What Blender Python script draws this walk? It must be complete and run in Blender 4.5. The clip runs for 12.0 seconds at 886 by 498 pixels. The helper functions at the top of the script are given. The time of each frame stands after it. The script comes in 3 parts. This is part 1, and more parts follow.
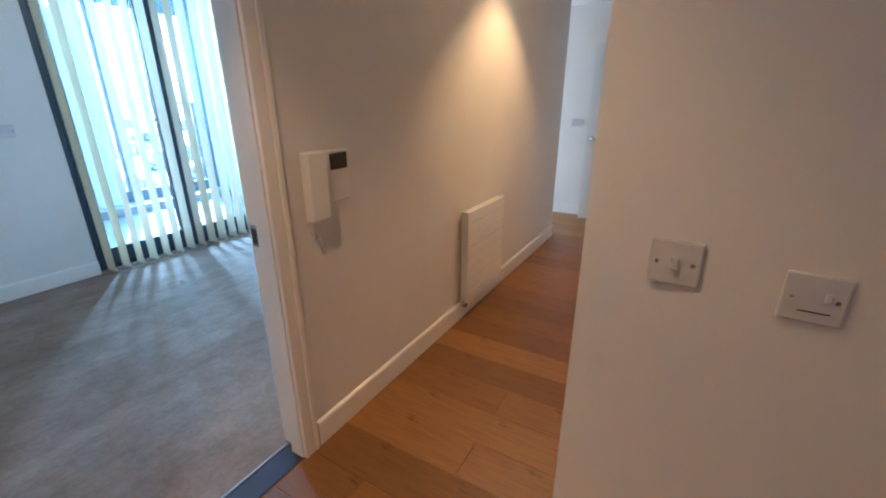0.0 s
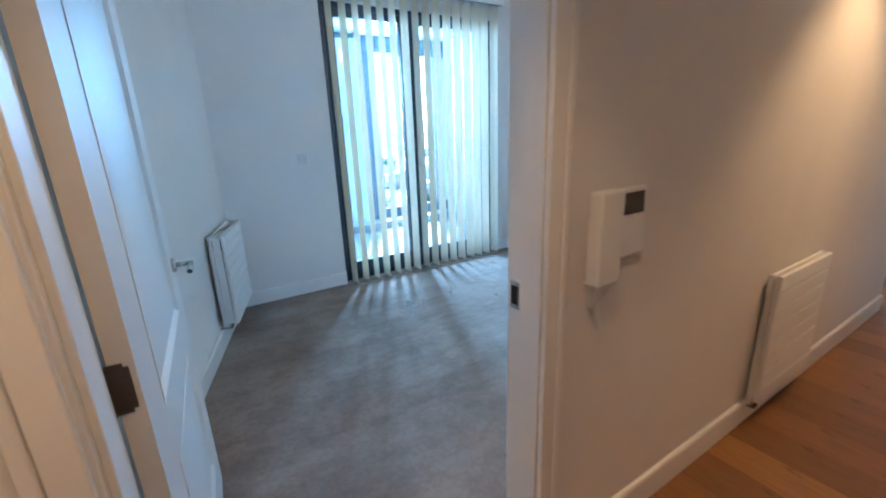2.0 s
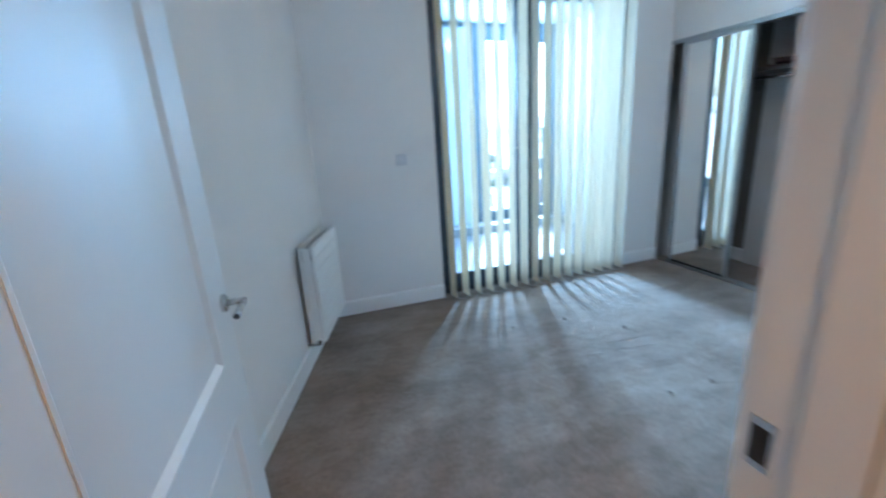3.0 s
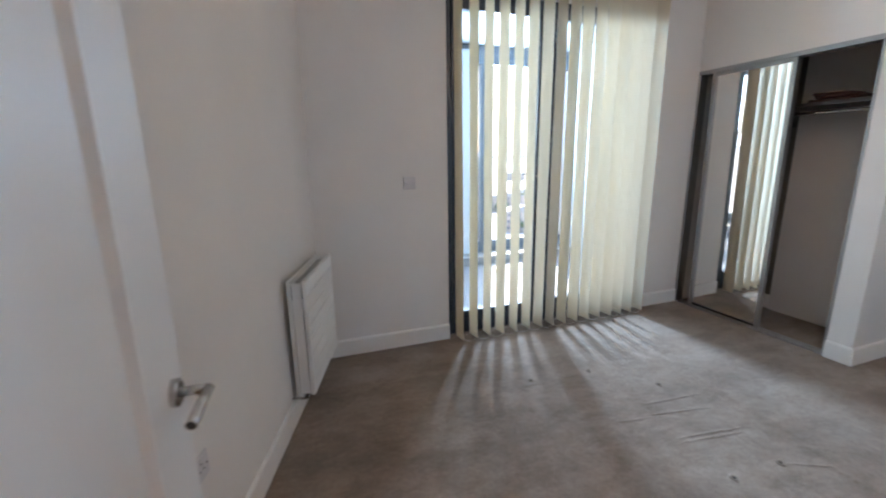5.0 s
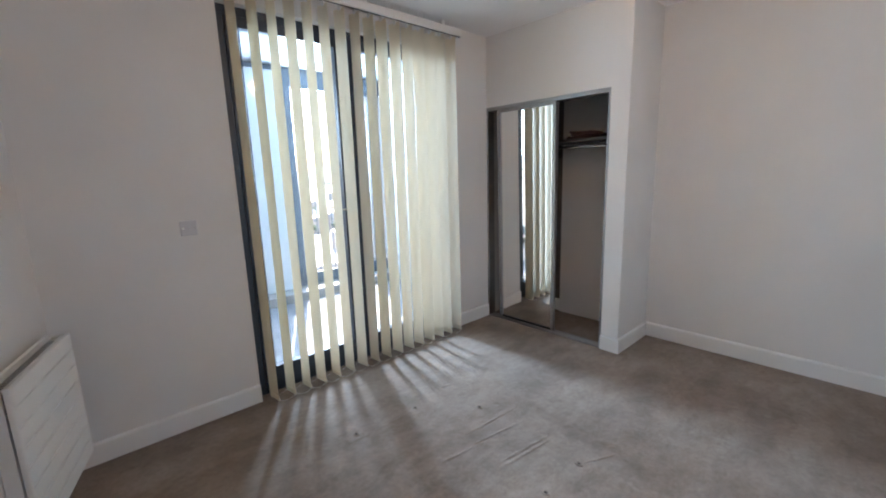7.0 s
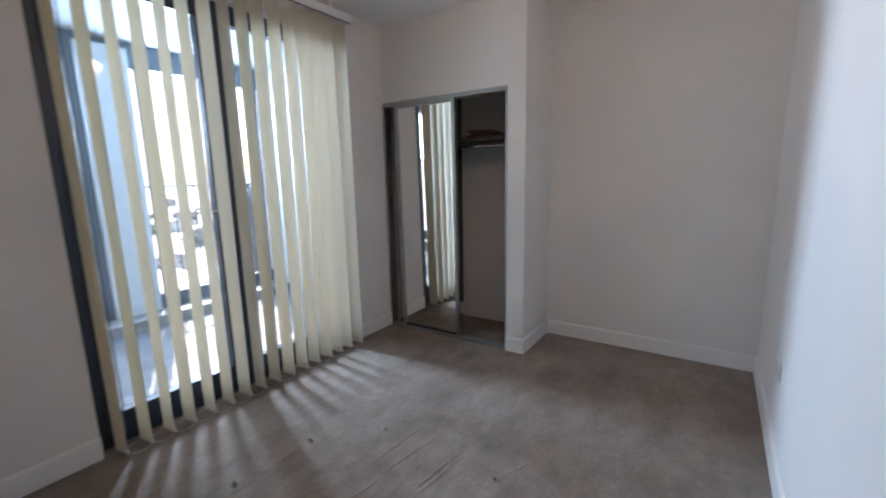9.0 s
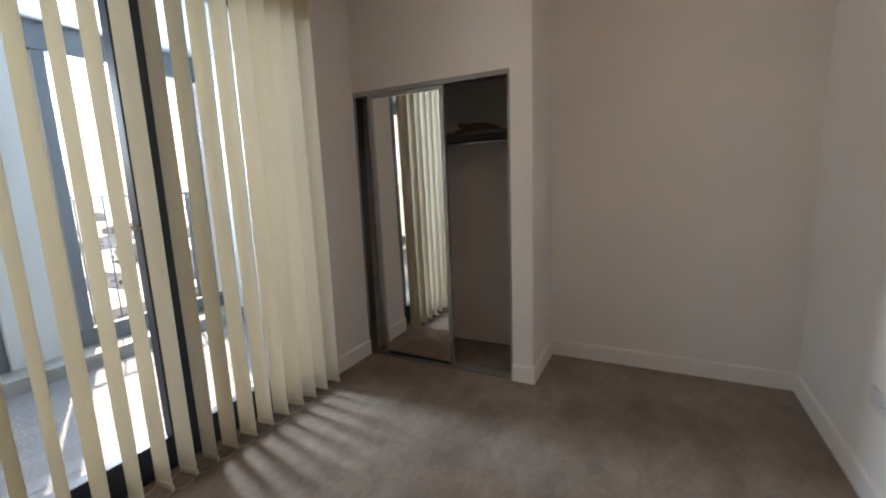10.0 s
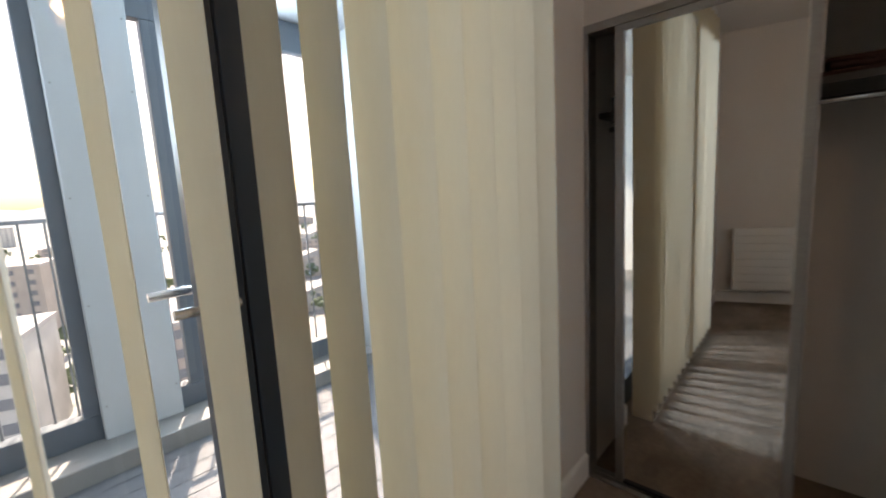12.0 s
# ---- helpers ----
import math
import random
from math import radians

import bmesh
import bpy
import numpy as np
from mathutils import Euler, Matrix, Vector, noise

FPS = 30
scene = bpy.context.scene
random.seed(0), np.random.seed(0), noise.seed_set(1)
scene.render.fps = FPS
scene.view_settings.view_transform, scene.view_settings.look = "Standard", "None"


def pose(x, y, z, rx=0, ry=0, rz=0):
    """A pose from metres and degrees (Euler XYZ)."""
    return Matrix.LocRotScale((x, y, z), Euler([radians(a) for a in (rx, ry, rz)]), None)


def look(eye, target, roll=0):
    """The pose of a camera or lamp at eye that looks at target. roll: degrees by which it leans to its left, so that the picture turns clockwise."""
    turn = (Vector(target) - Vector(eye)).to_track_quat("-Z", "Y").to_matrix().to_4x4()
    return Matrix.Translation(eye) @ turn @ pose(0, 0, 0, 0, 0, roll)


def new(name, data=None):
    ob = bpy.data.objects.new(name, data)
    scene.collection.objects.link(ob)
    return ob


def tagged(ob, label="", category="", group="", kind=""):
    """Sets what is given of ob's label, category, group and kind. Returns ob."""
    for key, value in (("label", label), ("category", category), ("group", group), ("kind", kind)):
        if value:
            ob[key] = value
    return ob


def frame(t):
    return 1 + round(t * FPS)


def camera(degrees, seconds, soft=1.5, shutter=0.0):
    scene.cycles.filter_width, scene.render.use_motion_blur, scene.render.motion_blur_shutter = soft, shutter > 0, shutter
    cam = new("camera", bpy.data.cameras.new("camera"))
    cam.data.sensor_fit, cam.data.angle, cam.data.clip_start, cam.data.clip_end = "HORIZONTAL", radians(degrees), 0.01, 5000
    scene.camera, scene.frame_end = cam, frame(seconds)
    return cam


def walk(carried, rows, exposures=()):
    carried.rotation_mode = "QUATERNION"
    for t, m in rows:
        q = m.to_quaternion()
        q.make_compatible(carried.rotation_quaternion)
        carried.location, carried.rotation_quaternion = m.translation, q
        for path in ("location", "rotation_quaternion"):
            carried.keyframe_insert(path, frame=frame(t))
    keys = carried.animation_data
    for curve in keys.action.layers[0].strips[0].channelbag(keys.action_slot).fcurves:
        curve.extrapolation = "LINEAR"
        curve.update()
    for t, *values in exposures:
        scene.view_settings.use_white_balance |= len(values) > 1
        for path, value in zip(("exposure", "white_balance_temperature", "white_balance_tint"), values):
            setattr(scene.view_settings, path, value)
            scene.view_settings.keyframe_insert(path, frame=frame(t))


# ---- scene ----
cam = camera(93.8, 12.0, 1.9, 0.4)
PATH = [
    (0, (0.305, 0.183, 1.439), (-0.649, 1.804, 0.758), -0.1),
    (0.5, (0.283, 0.209, 1.434), (-0.845, 1.717, 0.761), -2.3),
    (1, (0.269, 0.262, 1.425), (-1.161, 1.536, 0.847), -3.2),
    (1.5, (0.116, 0.309, 1.411), (-1.443, 1.428, 0.848), -1.6),
    (2, (-0.191, 0.327, 1.428), (-1.824, 1.34, 0.876), -2.2),
    (2.5, (-0.412, 0.377, 1.413), (-2.079, 1.333, 0.861), -2.8),
    (3, (-0.691, 0.521, 1.422), (-2.527, 1.1, 0.877), -3.6),
    (3.2, (-0.783, 0.525, 1.368), (-2.668, 0.958, 0.859), -2.8),
    (4.8, (-1.126, 0.443, 1.417), (-2.989, 1.022, 0.977), -1.1),
    (5, (-1.114, 0.488, 1.409), (-2.953, 1.141, 0.972), -0.8),
    (5.5, (-1.192, 0.59, 1.442), (-2.983, 1.354, 0.987), -0.5),
    (6, (-1.234, 0.655, 1.449), (-2.907, 1.648, 0.982), -0.4),
    (6.5, (-1.23, 0.687, 1.482), (-2.729, 1.937, 1.044), -0.9),
    (7, (-1.208, 0.724, 1.509), (-2.656, 2.053, 1.139), -1.7),
    (8.8, (-1.269, 0.848, 1.424), (-2.466, 2.417, 1.099), -1.1),
    (9, (-1.366, 0.909, 1.437), (-2.456, 2.549, 1.089), -1.2),
    (9.5, (-1.659, 1.063, 1.471), (-2.55, 2.817, 1.113), -0.8),
    (10, (-1.893, 1.249, 1.409), (-2.798, 3.003, 1.085), -2.2),
    (10.5, (-2.204, 1.545, 1.454), (-3.425, 3.097, 1.14), -3.7),
    (11, (-2.603, 1.717, 1.446), (-3.9, 3.211, 1.151), -2.7),
    (11.5, (-2.894, 1.907, 1.449), (-4.147, 3.437, 1.153), -2.7),
    (12, (-3.203, 2.071, 1.431), (-4.534, 3.538, 1.155), -3.1),
]
LIGHTNESS = [(0.0, 3.1, 4500, -2), (2.0, 2.9, 4450, -2), (3.2, 2.85, 4950, 3), (4.8, 2.52, 6350, 16), (7.2, 2.45, 6400, 17), (9.0, 1.97, 6350, 19), (9.6, 1.77, 7800, 21), (12.0, 1.43, 8000, 21)]
walk(cam, [(t, look(eye, target, roll)) for t, eye, target, roll in PATH], LIGHTNESS)

# ---- exposure and colour of the camera, light ----
SUN_ELEV, SUN_X, SUN_Y = 48.0, 1.0, -0.48        # the way the sunlight travels over the ground

world = bpy.data.worlds.new("sky")
scene.world = world
world.use_nodes = True
wn = world.node_tree.nodes
sky = wn.new("ShaderNodeTexSky")
sky.sky_type, sky.sun_disc = "NISHITA", False
sky.sun_elevation = radians(SUN_ELEV)
sky.sun_rotation = math.atan2(-SUN_X, -SUN_Y)
sky.air_density, sky.dust_density = 1.0, 2.5
world.node_tree.links.new(sky.outputs[0], wn["Background"].inputs[0])
wn["Background"].inputs[1].default_value = 0.15

flat = math.hypot(SUN_X, SUN_Y)
sun_way = Vector((SUN_X / flat, SUN_Y / flat, -math.tan(radians(SUN_ELEV))))
sun_data = bpy.data.lights.new("sun", "SUN")
sun_data.energy, sun_data.angle, sun_data.color = 5.0, radians(0.53), (1.0, 0.95, 0.87)
sun = new("sun", sun_data)
sun.matrix_world = look((-30, 20, 40), Vector((-30, 20, 40)) + sun_way)


# daylight of the open sky through the upper part of each balcony bay
for y0, y1, watts in ((0.05, 0.35, 3.0), (1.55, 2.05, 11.0), (3.04, 3.46, 70.0)):
    data = bpy.data.lights.new("bay_daylight", "AREA")
    data.shape, data.size, data.size_y = "RECTANGLE", y1 - y0, 0.85
    data.energy, data.color = watts, (0.50, 0.745, 1.0)
    new("bay_daylight", data).matrix_world = look((-6.35, (y0 + y1) / 2, 2.09), (0, (y0 + y1) / 2, 2.09))

# daylight through the window of the living space beyond the hall
data = bpy.data.lights.new("living_daylight", "AREA")
data.shape, data.size, data.size_y = "RECTANGLE", 0.46, 1.85
data.energy, data.color = 2.6, (1.0, 0.94, 0.86)
new("living_daylight", data).matrix_world = look((-3.43, 5.14, 1.25), (0, 5.14, 1.25))


def downlight(x, y, z, power, spread=70):
    data = bpy.data.lights.new("downlight_bulb", "SPOT")
    data.energy, data.color = power, (1.0, 0.47, 0.16)
    data.spot_size, data.spot_blend, data.shadow_soft_size = radians(spread), 0.55, 0.03
    ob = new("downlight_bulb", data)
    ob.matrix_world = look((x, y, z), (x, y + 0.001, z - 1))
    return ob


# ---- materials ----
def nodes_of(name, rough=0.5, metal=0.0, color=(0.8, 0.8, 0.8)):
    m = bpy.data.materials.new(name)
    m.use_nodes = True
    nt = m.node_tree
    b = nt.nodes["Principled BSDF"]
    b.inputs["Base Color"].default_value = (*color, 1)
    b.inputs["Roughness"].default_value = rough
    b.inputs["Metallic"].default_value = metal
    return m, nt, b


def noise_at(nt, scale, detail=4.0, rough=0.55, stretch=(1, 1, 1), coord="Object"):
    tc = nt.nodes.new("ShaderNodeTexCoord")
    mp = nt.nodes.new("ShaderNodeMapping")
    mp.inputs["Scale"].default_value = stretch
    tx = nt.nodes.new("ShaderNodeTexNoise")
    tx.inputs["Scale"].default_value, tx.inputs["Detail"].default_value = scale, detail
    tx.inputs["Roughness"].default_value = rough
    nt.links.new(tc.outputs[coord], mp.inputs[0])
    nt.links.new(mp.outputs[0], tx.inputs["Vector"])
    return tx.outputs["Fac"]


def ramp(nt, fac, stops):
    r = nt.nodes.new("ShaderNodeValToRGB")
    while len(r.color_ramp.elements) < len(stops):
        r.color_ramp.elements.new(0.5)
    for e, (p, c) in zip(r.color_ramp.elements, stops):
        e.position, e.color = p, (*c, 1)
    nt.links.new(fac, r.inputs[0])
    return r.outputs[0]


def blend(nt, fac, a, b, mode="MIX"):
    mx = nt.nodes.new("ShaderNodeMix")
    mx.data_type, mx.blend_type = "RGBA", mode
    for sock, v in ((mx.inputs[0], fac), (mx.inputs[6], a), (mx.inputs[7], b)):
        if hasattr(v, "is_linked"):
            nt.links.new(v, sock)
        else:
            sock.default_value = v if isinstance(v, float) else (*v, 1)
    return mx.outputs[2]


def bump(nt, b, height, strength, dist):
    n = nt.nodes.new("ShaderNodeBump")
    n.inputs["Strength"].default_value, n.inputs["Distance"].default_value = strength, dist
    nt.links.new(height, n.inputs["Height"])
    nt.links.new(n.outputs[0], b.inputs["Normal"])


def painted(name, color, rough=0.6, mottle=0.03, grain=220.0, relief=0.15):
    """Paint with faint roller texture and slow unevenness."""
    m, nt, b = nodes_of(name, rough)
    dark = tuple(c * (1 - 2 * mottle) for c in color)
    nt.links.new(ramp(nt, noise_at(nt, 1.7, 5), [(0.3, dark), (0.7, color)]), b.inputs["Base Color"])
    bump(nt, b, noise_at(nt, grain, 3), relief, 0.001)
    rr = nt.nodes.new("ShaderNodeMapRange")
    rr.inputs[3].default_value, rr.inputs[4].default_value = rough - 0.06, rough + 0.08
    nt.links.new(noise_at(nt, 6.0, 3), rr.inputs[0])
    nt.links.new(rr.outputs[0], b.inputs["Roughness"])
    return m


WALL = painted("wall_paint", (0.78, 0.75, 0.715), 0.75)
CEIL = painted("ceiling_paint", (0.86, 0.85, 0.84), 0.85)
TRIM = painted("trim_gloss_paint", (0.82, 0.80, 0.77), 0.35, 0.02, 90.0, 0.06)
DOOR = painted("door_satin_paint", (0.70, 0.69, 0.67), 0.47, 0.004, 250.0, 0.05)
MOULD = painted("moulding_satin_paint", (0.74, 0.73, 0.71), 0.30, 0.004, 250.0, 0.05)
RADI = painted("radiator_enamel", (0.84, 0.83, 0.80), 0.30, 0.01, 60.0, 0.03)
PLASTIC = painted("white_plastic", (0.80, 0.79, 0.77), 0.35, 0.01, 300.0, 0.03)
PLATE = painted("plate_plastic", (0.62, 0.60, 0.60), 0.4, 0.01, 300.0, 0.03)
FRAME = painted("anthracite_aluminium", (0.018, 0.028, 0.044), 0.38, 0.06, 400.0, 0.05)
OUTFRAME = painted("grey_aluminium", (0.10, 0.125, 0.15), 0.42, 0.05, 300.0, 0.05)
PANEL = painted("pale_cladding", (0.47, 0.505, 0.52), 0.45, 0.03, 40.0, 0.05)
SOFFIT = painted("balcony_soffit", (0.22, 0.23, 0.24), 0.7, 0.04)
KERB = painted("kerb_metal", (0.27, 0.265, 0.255), 0.5, 0.08)
# pale lining painted dark: the wardrobe's inner shade is put into this colour
CLOSET_SHADE = painted("closet_shaded_lining", (0.135, 0.120, 0.110), 0.8, 0.06)
SHELF = painted("dark_shelf_laminate", (0.05, 0.042, 0.038), 0.5, 0.1)
RUBBER = painted("black_rubber", (0.02, 0.02, 0.022), 0.6, 0.1)
SCREEN = painted("dark_display", (0.02, 0.018, 0.018), 0.25, 0.05)
STRIP = painted("purple_grey_threshold", (0.030, 0.027, 0.052), 0.62, 0.1)


def brushed(name, color, rough):
    m, nt, b = nodes_of(name, rough, 1.0)
    dark = tuple(c * 0.82 for c in color)
    nt.links.new(ramp(nt, noise_at(nt, 30, 4, 0.6, (1, 1, 12)), [(0.3, dark), (0.7, color)]), b.inputs["Base Color"])
    bump(nt, b, noise_at(nt, 500, 2), 0.08, 0.0005)
    return m


CHROME = brushed("satin_chrome", (0.62, 0.60, 0.58), 0.22)
SILVER = brushed("silver_anodised_profile", (0.42, 0.41, 0.41), 0.38)
# dark tone that paints the shade inside the radiator grilles
GRILLE_SHADE = painted("grille_shade_paint", (0.11, 0.11, 0.115), 0.5, 0.1)
HINGE = brushed("worn_steel_hinge", (0.16, 0.115, 0.085), 0.4)

MIRROR, _nt, _b = nodes_of("mirror_glass", 0.015, 1.0, (0.86, 0.86, 0.84))


def glass():
    m = bpy.data.materials.new("window_glass")
    m.use_nodes = True
    nt = m.node_tree
    nt.nodes.remove(nt.nodes["Principled BSDF"])
    tr = nt.nodes.new("ShaderNodeBsdfTransparent")
    tr.inputs[0].default_value = (0.95, 0.97, 0.96, 1)
    gl = nt.nodes.new("ShaderNodeBsdfGlossy")
    gl.inputs["Roughness"].default_value = 0.01
    fr = nt.nodes.new("ShaderNodeFresnel")
    fr.inputs[0].default_value = 1.5
    mx = nt.nodes.new("ShaderNodeMixShader")
    nt.links.new(fr.outputs[0], mx.inputs[0])
    nt.links.new(tr.outputs[0], mx.inputs[1])
    nt.links.new(gl.outputs[0], mx.inputs[2])
    nt.links.new(mx.outputs[0], nt.nodes["Material Output"].inputs[0])
    return m


GLASS = glass()


def blind_fabric():
    """Cream woven slat that lets a little light through."""
    m, nt, b = nodes_of("cream_blind_fabric", 0.85)
    weave = noise_at(nt, 60, 3, 0.6, (1, 1, 0.25))
    col = ramp(nt, weave, [(0.2, (0.795, 0.715, 0.575)), (0.8, (0.825, 0.745, 0.605))])
    nt.links.new(col, b.inputs["Base Color"])
    bump(nt, b, noise_at(nt, 700, 2, 0.6, (1, 1, 0.3)), 0.25, 0.0006)
    tl = nt.nodes.new("ShaderNodeBsdfTranslucent")
    nt.links.new(ramp(nt, weave, [(0.2, (0.80, 0.68, 0.455)), (0.8, (0.84, 0.72, 0.495))]), tl.inputs[0])
    mx = nt.nodes.new("ShaderNodeMixShader")
    mx.inputs[0].default_value = 0.22
    nt.links.new(b.outputs[0], mx.inputs[1])
    nt.links.new(tl.outputs[0], mx.inputs[2])
    nt.links.new(mx.outputs[0], nt.nodes["Material Output"].inputs[0])
    return m


BLIND = blind_fabric()


def carpet_pile():
    m, nt, b = nodes_of("beige_carpet_pile", 0.95)
    strokes = ramp(nt, noise_at(nt, 9.0, 8, 0.72, (1.0, 0.5, 1)), [(0.40, (0.80, 0.78, 0.76)), (0.56, (1.0, 1.0, 1.0))])
    tufts = ramp(nt, noise_at(nt, 38.0, 5, 0.7), [(0.32, (0.80, 0.79, 0.78)), (0.60, (1.0, 1.0, 1.0))])
    wide = ramp(nt, noise_at(nt, 1.9, 4, 0.6, (1.0, 0.8, 1)), [(0.34, (0.275, 0.205, 0.152)), (0.66, (0.41, 0.335, 0.275))])
    brushed_patch = blend(nt, 0.9, blend(nt, 0.9, wide, strokes, "MULTIPLY"), tufts, "MULTIPLY")
    nap = ramp(nt, noise_at(nt, 3.4, 7, 0.62, (1.0, 0.42, 1)), [(0.44, (0.85, 0.84, 0.83)), (0.54, (1.0, 1.0, 1.0))])
    brushed_patch = blend(nt, 0.9, brushed_patch, nap, "MULTIPLY")
    fibre = ramp(nt, noise_at(nt, 420, 3, 0.7), [(0.25, (0.62, 0.60, 0.58)), (0.75, (1.0, 1.0, 1.0))])
    nt.links.new(blend(nt, 0.8, brushed_patch, fibre, "MULTIPLY"), b.inputs["Base Color"])
    b.inputs["Sheen Weight"].default_value = 0.10
    b.inputs["Sheen Roughness"].default_value = 0.5
    tall = nt.nodes.new("ShaderNodeMath")
    tall.operation = "ADD"
    big = nt.nodes.new("ShaderNodeMath")
    big.operation, big.inputs[1].default_value = "MULTIPLY", 3.0
    nt.links.new(noise_at(nt, 14, 4, 0.6), big.inputs[0])
    nt.links.new(big.outputs[0], tall.inputs[0])
    nt.links.new(noise_at(nt, 260, 3, 0.7), tall.inputs[1])
    bump(nt, b, tall.outputs[0], 0.55, 0.006)
    return m


CARPET = carpet_pile()


def oak():
    """Oiled oak plank: long grain, dark knots, each plank its own tone."""
    m, nt, b = nodes_of("oiled_oak_plank", 0.42)
    info = nt.nodes.new("ShaderNodeObjectInfo")
    tone = ramp(nt, info.outputs["Random"], [(0.0, (0.185, 0.078, 0.013)), (0.5, (0.25, 0.110, 0.020)), (1.0, (0.33, 0.158, 0.033))])
    grain = ramp(nt, noise_at(nt, 9, 6, 0.65, (0.5, 7, 1), "Object"), [(0.3, (0.66, 0.60, 0.55)), (0.65, (1, 1, 1))])
    knots = ramp(nt, noise_at(nt, 4.2, 3, 0.6, (1.0, 2.2, 1)), [(0.29, (0.22, 0.15, 0.11)), (0.37, (1, 1, 1))])
    nt.links.new(blend(nt, 1.0, blend(nt, 0.85, tone, grain, "MULTIPLY"), knots, "MULTIPLY"), b.inputs["Base Color"])
    bump(nt, b, noise_at(nt, 60, 4, 0.6, (0.3, 5, 1)), 0.12, 0.001)
    return m


OAK = oak()


def deck_board():
    m, nt, b = nodes_of("grey_composite_deck", 0.6)
    info = nt.nodes.new("ShaderNodeObjectInfo")
    tone = ramp(nt, info.outputs["Random"], [(0.0, (0.135, 0.14, 0.15)), (1.0, (0.18, 0.185, 0.195))])
    grain = ramp(nt, noise_at(nt, 20, 5, 0.6, (6, 0.6, 1)), [(0.3, (0.78, 0.78, 0.8)), (0.7, (1, 1, 1))])
    nt.links.new(blend(nt, 1.0, tone, grain, "MULTIPLY"), b.inputs["Base Color"])
    bump(nt, b, noise_at(nt, 80, 3, 0.6, (8, 0.4, 1)), 0.3, 0.001)
    return m


DECK = deck_board()


def masonry(name, a, c):
    m, nt, b = nodes_of(name, 0.85)
    info = nt.nodes.new("ShaderNodeObjectInfo")
    base = ramp(nt, info.outputs["Random"], [(0.0, a), (1.0, c)])
    stain = ramp(nt, noise_at(nt, 0.35, 6), [(0.3, (0.7, 0.7, 0.7)), (0.7, (1, 1, 1))])
    nt.links.new(blend(nt, 1.0, base, stain, "MULTIPLY"), b.inputs["Base Color"])
    bump(nt, b, noise_at(nt, 8, 3), 0.2, 0.05)
    return m


# town tones are paled: the haze of distance is put into the colours
BRICK = masonry("hazed_brick", (0.44, 0.36, 0.31), (0.54, 0.49, 0.45))
RENDERED = masonry("hazed_render", (0.58, 0.57, 0.55), (0.70, 0.69, 0.66))
ROOFING = masonry("hazed_roof", (0.40, 0.40, 0.41), (0.50, 0.48, 0.47))
TOWN = masonry("town_ground", (0.38, 0.38, 0.37), (0.40, 0.40, 0.39))
LEAF = masonry("hazed_foliage", (0.10, 0.14, 0.07), (0.13, 0.17, 0.09))
WINDARK = painted("hazed_window", (0.17, 0.19, 0.22), 0.2)
LAMPGLOW, _nt, _b = nodes_of("lamp_lens", 0.4, 0.0, (0.9, 0.85, 0.8))
_b.inputs["Emission Color"].default_value = (1.0, 0.66, 0.36, 1)
_b.inputs["Emission Strength"].default_value = 30.0


# ---- mesh helpers ----
def box(bm, x0, x1, y0, y1, z0, z1, bevel=0.0, seg=1):
    """A box added to bm; bevel rounds all its edges."""
    r = bmesh.ops.create_cube(bm, size=1.0)
    vs = r["verts"]
    for v in vs:
        v.co.x = x0 if v.co.x < 0 else x1
        v.co.y = y0 if v.co.y < 0 else y1
        v.co.z = z0 if v.co.z < 0 else z1
    if bevel:
        es = list({e for v in vs for e in v.link_edges})
        bmesh.ops.bevel(bm, geom=es, offset=bevel, segments=seg, affect="EDGES", profile=0.5)
    return bm


def pane_sheet(x, y0, y1, z0, z1):
    """A sheet of glass facing the room."""
    bm = bmesh.new()
    bm.faces.new([bm.verts.new(p) for p in ((x, y0, z0), (x, y1, z0), (x, y1, z1), (x, y0, z1))])
    return bm


def boxes(*dims, bevel=0.0, seg=1):
    bm = bmesh.new()
    for d in dims:
        box(bm, *d, bevel=bevel, seg=seg)
    return bm


def tube(bm, a, b, r, n=14, r2=None):
    a, b = Vector(a), Vector(b)
    way = (b - a)
    m = Matrix.Translation((a + b) / 2) @ way.to_track_quat("Z", "Y").to_matrix().to_4x4()
    bmesh.ops.create_cone(bm, cap_ends=True, segments=n, radius1=r, radius2=r if r2 is None else r2, depth=way.length, matrix=m)
    return bm


def mesh_of(name, bm, material, smooth=False):
    me = bpy.data.meshes.new(name)
    bmesh.ops.recalc_face_normals(bm, faces=bm.faces)
    bm.to_mesh(me)
    bm.free()
    me.materials.append(material)
    if smooth:
        for p in me.polygons:
            p.use_smooth = True
    return me


def sheet(name, bm, material, parent, label):
    me = bpy.data.meshes.new(name)
    bm.to_mesh(me)
    bm.free()
    me.materials.append(material)
    ob = new(name, me)
    ob.parent, ob["label"], ob.visible_shadow = parent, label, False
    return ob


def part(name, bm, material, parent, label="", smooth=False):
    ob = new(name, mesh_of(name, bm, material, smooth))
    ob.parent = parent
    if label:
        ob["label"] = label
    return ob


def thing(name, m, label, category, group="", kind=""):
    ob = new(name)
    ob.empty_display_size = 0.1
    ob.matrix_world = m
    return tagged(ob, label, category, group, kind)


def structure(name, bm, material, label, category, m=None, smooth=False):
    ob = new(name, mesh_of(name, bm, material, smooth))
    if m is not None:
        ob.matrix_world = m
    return tagged(ob, label, category, kind="structure")


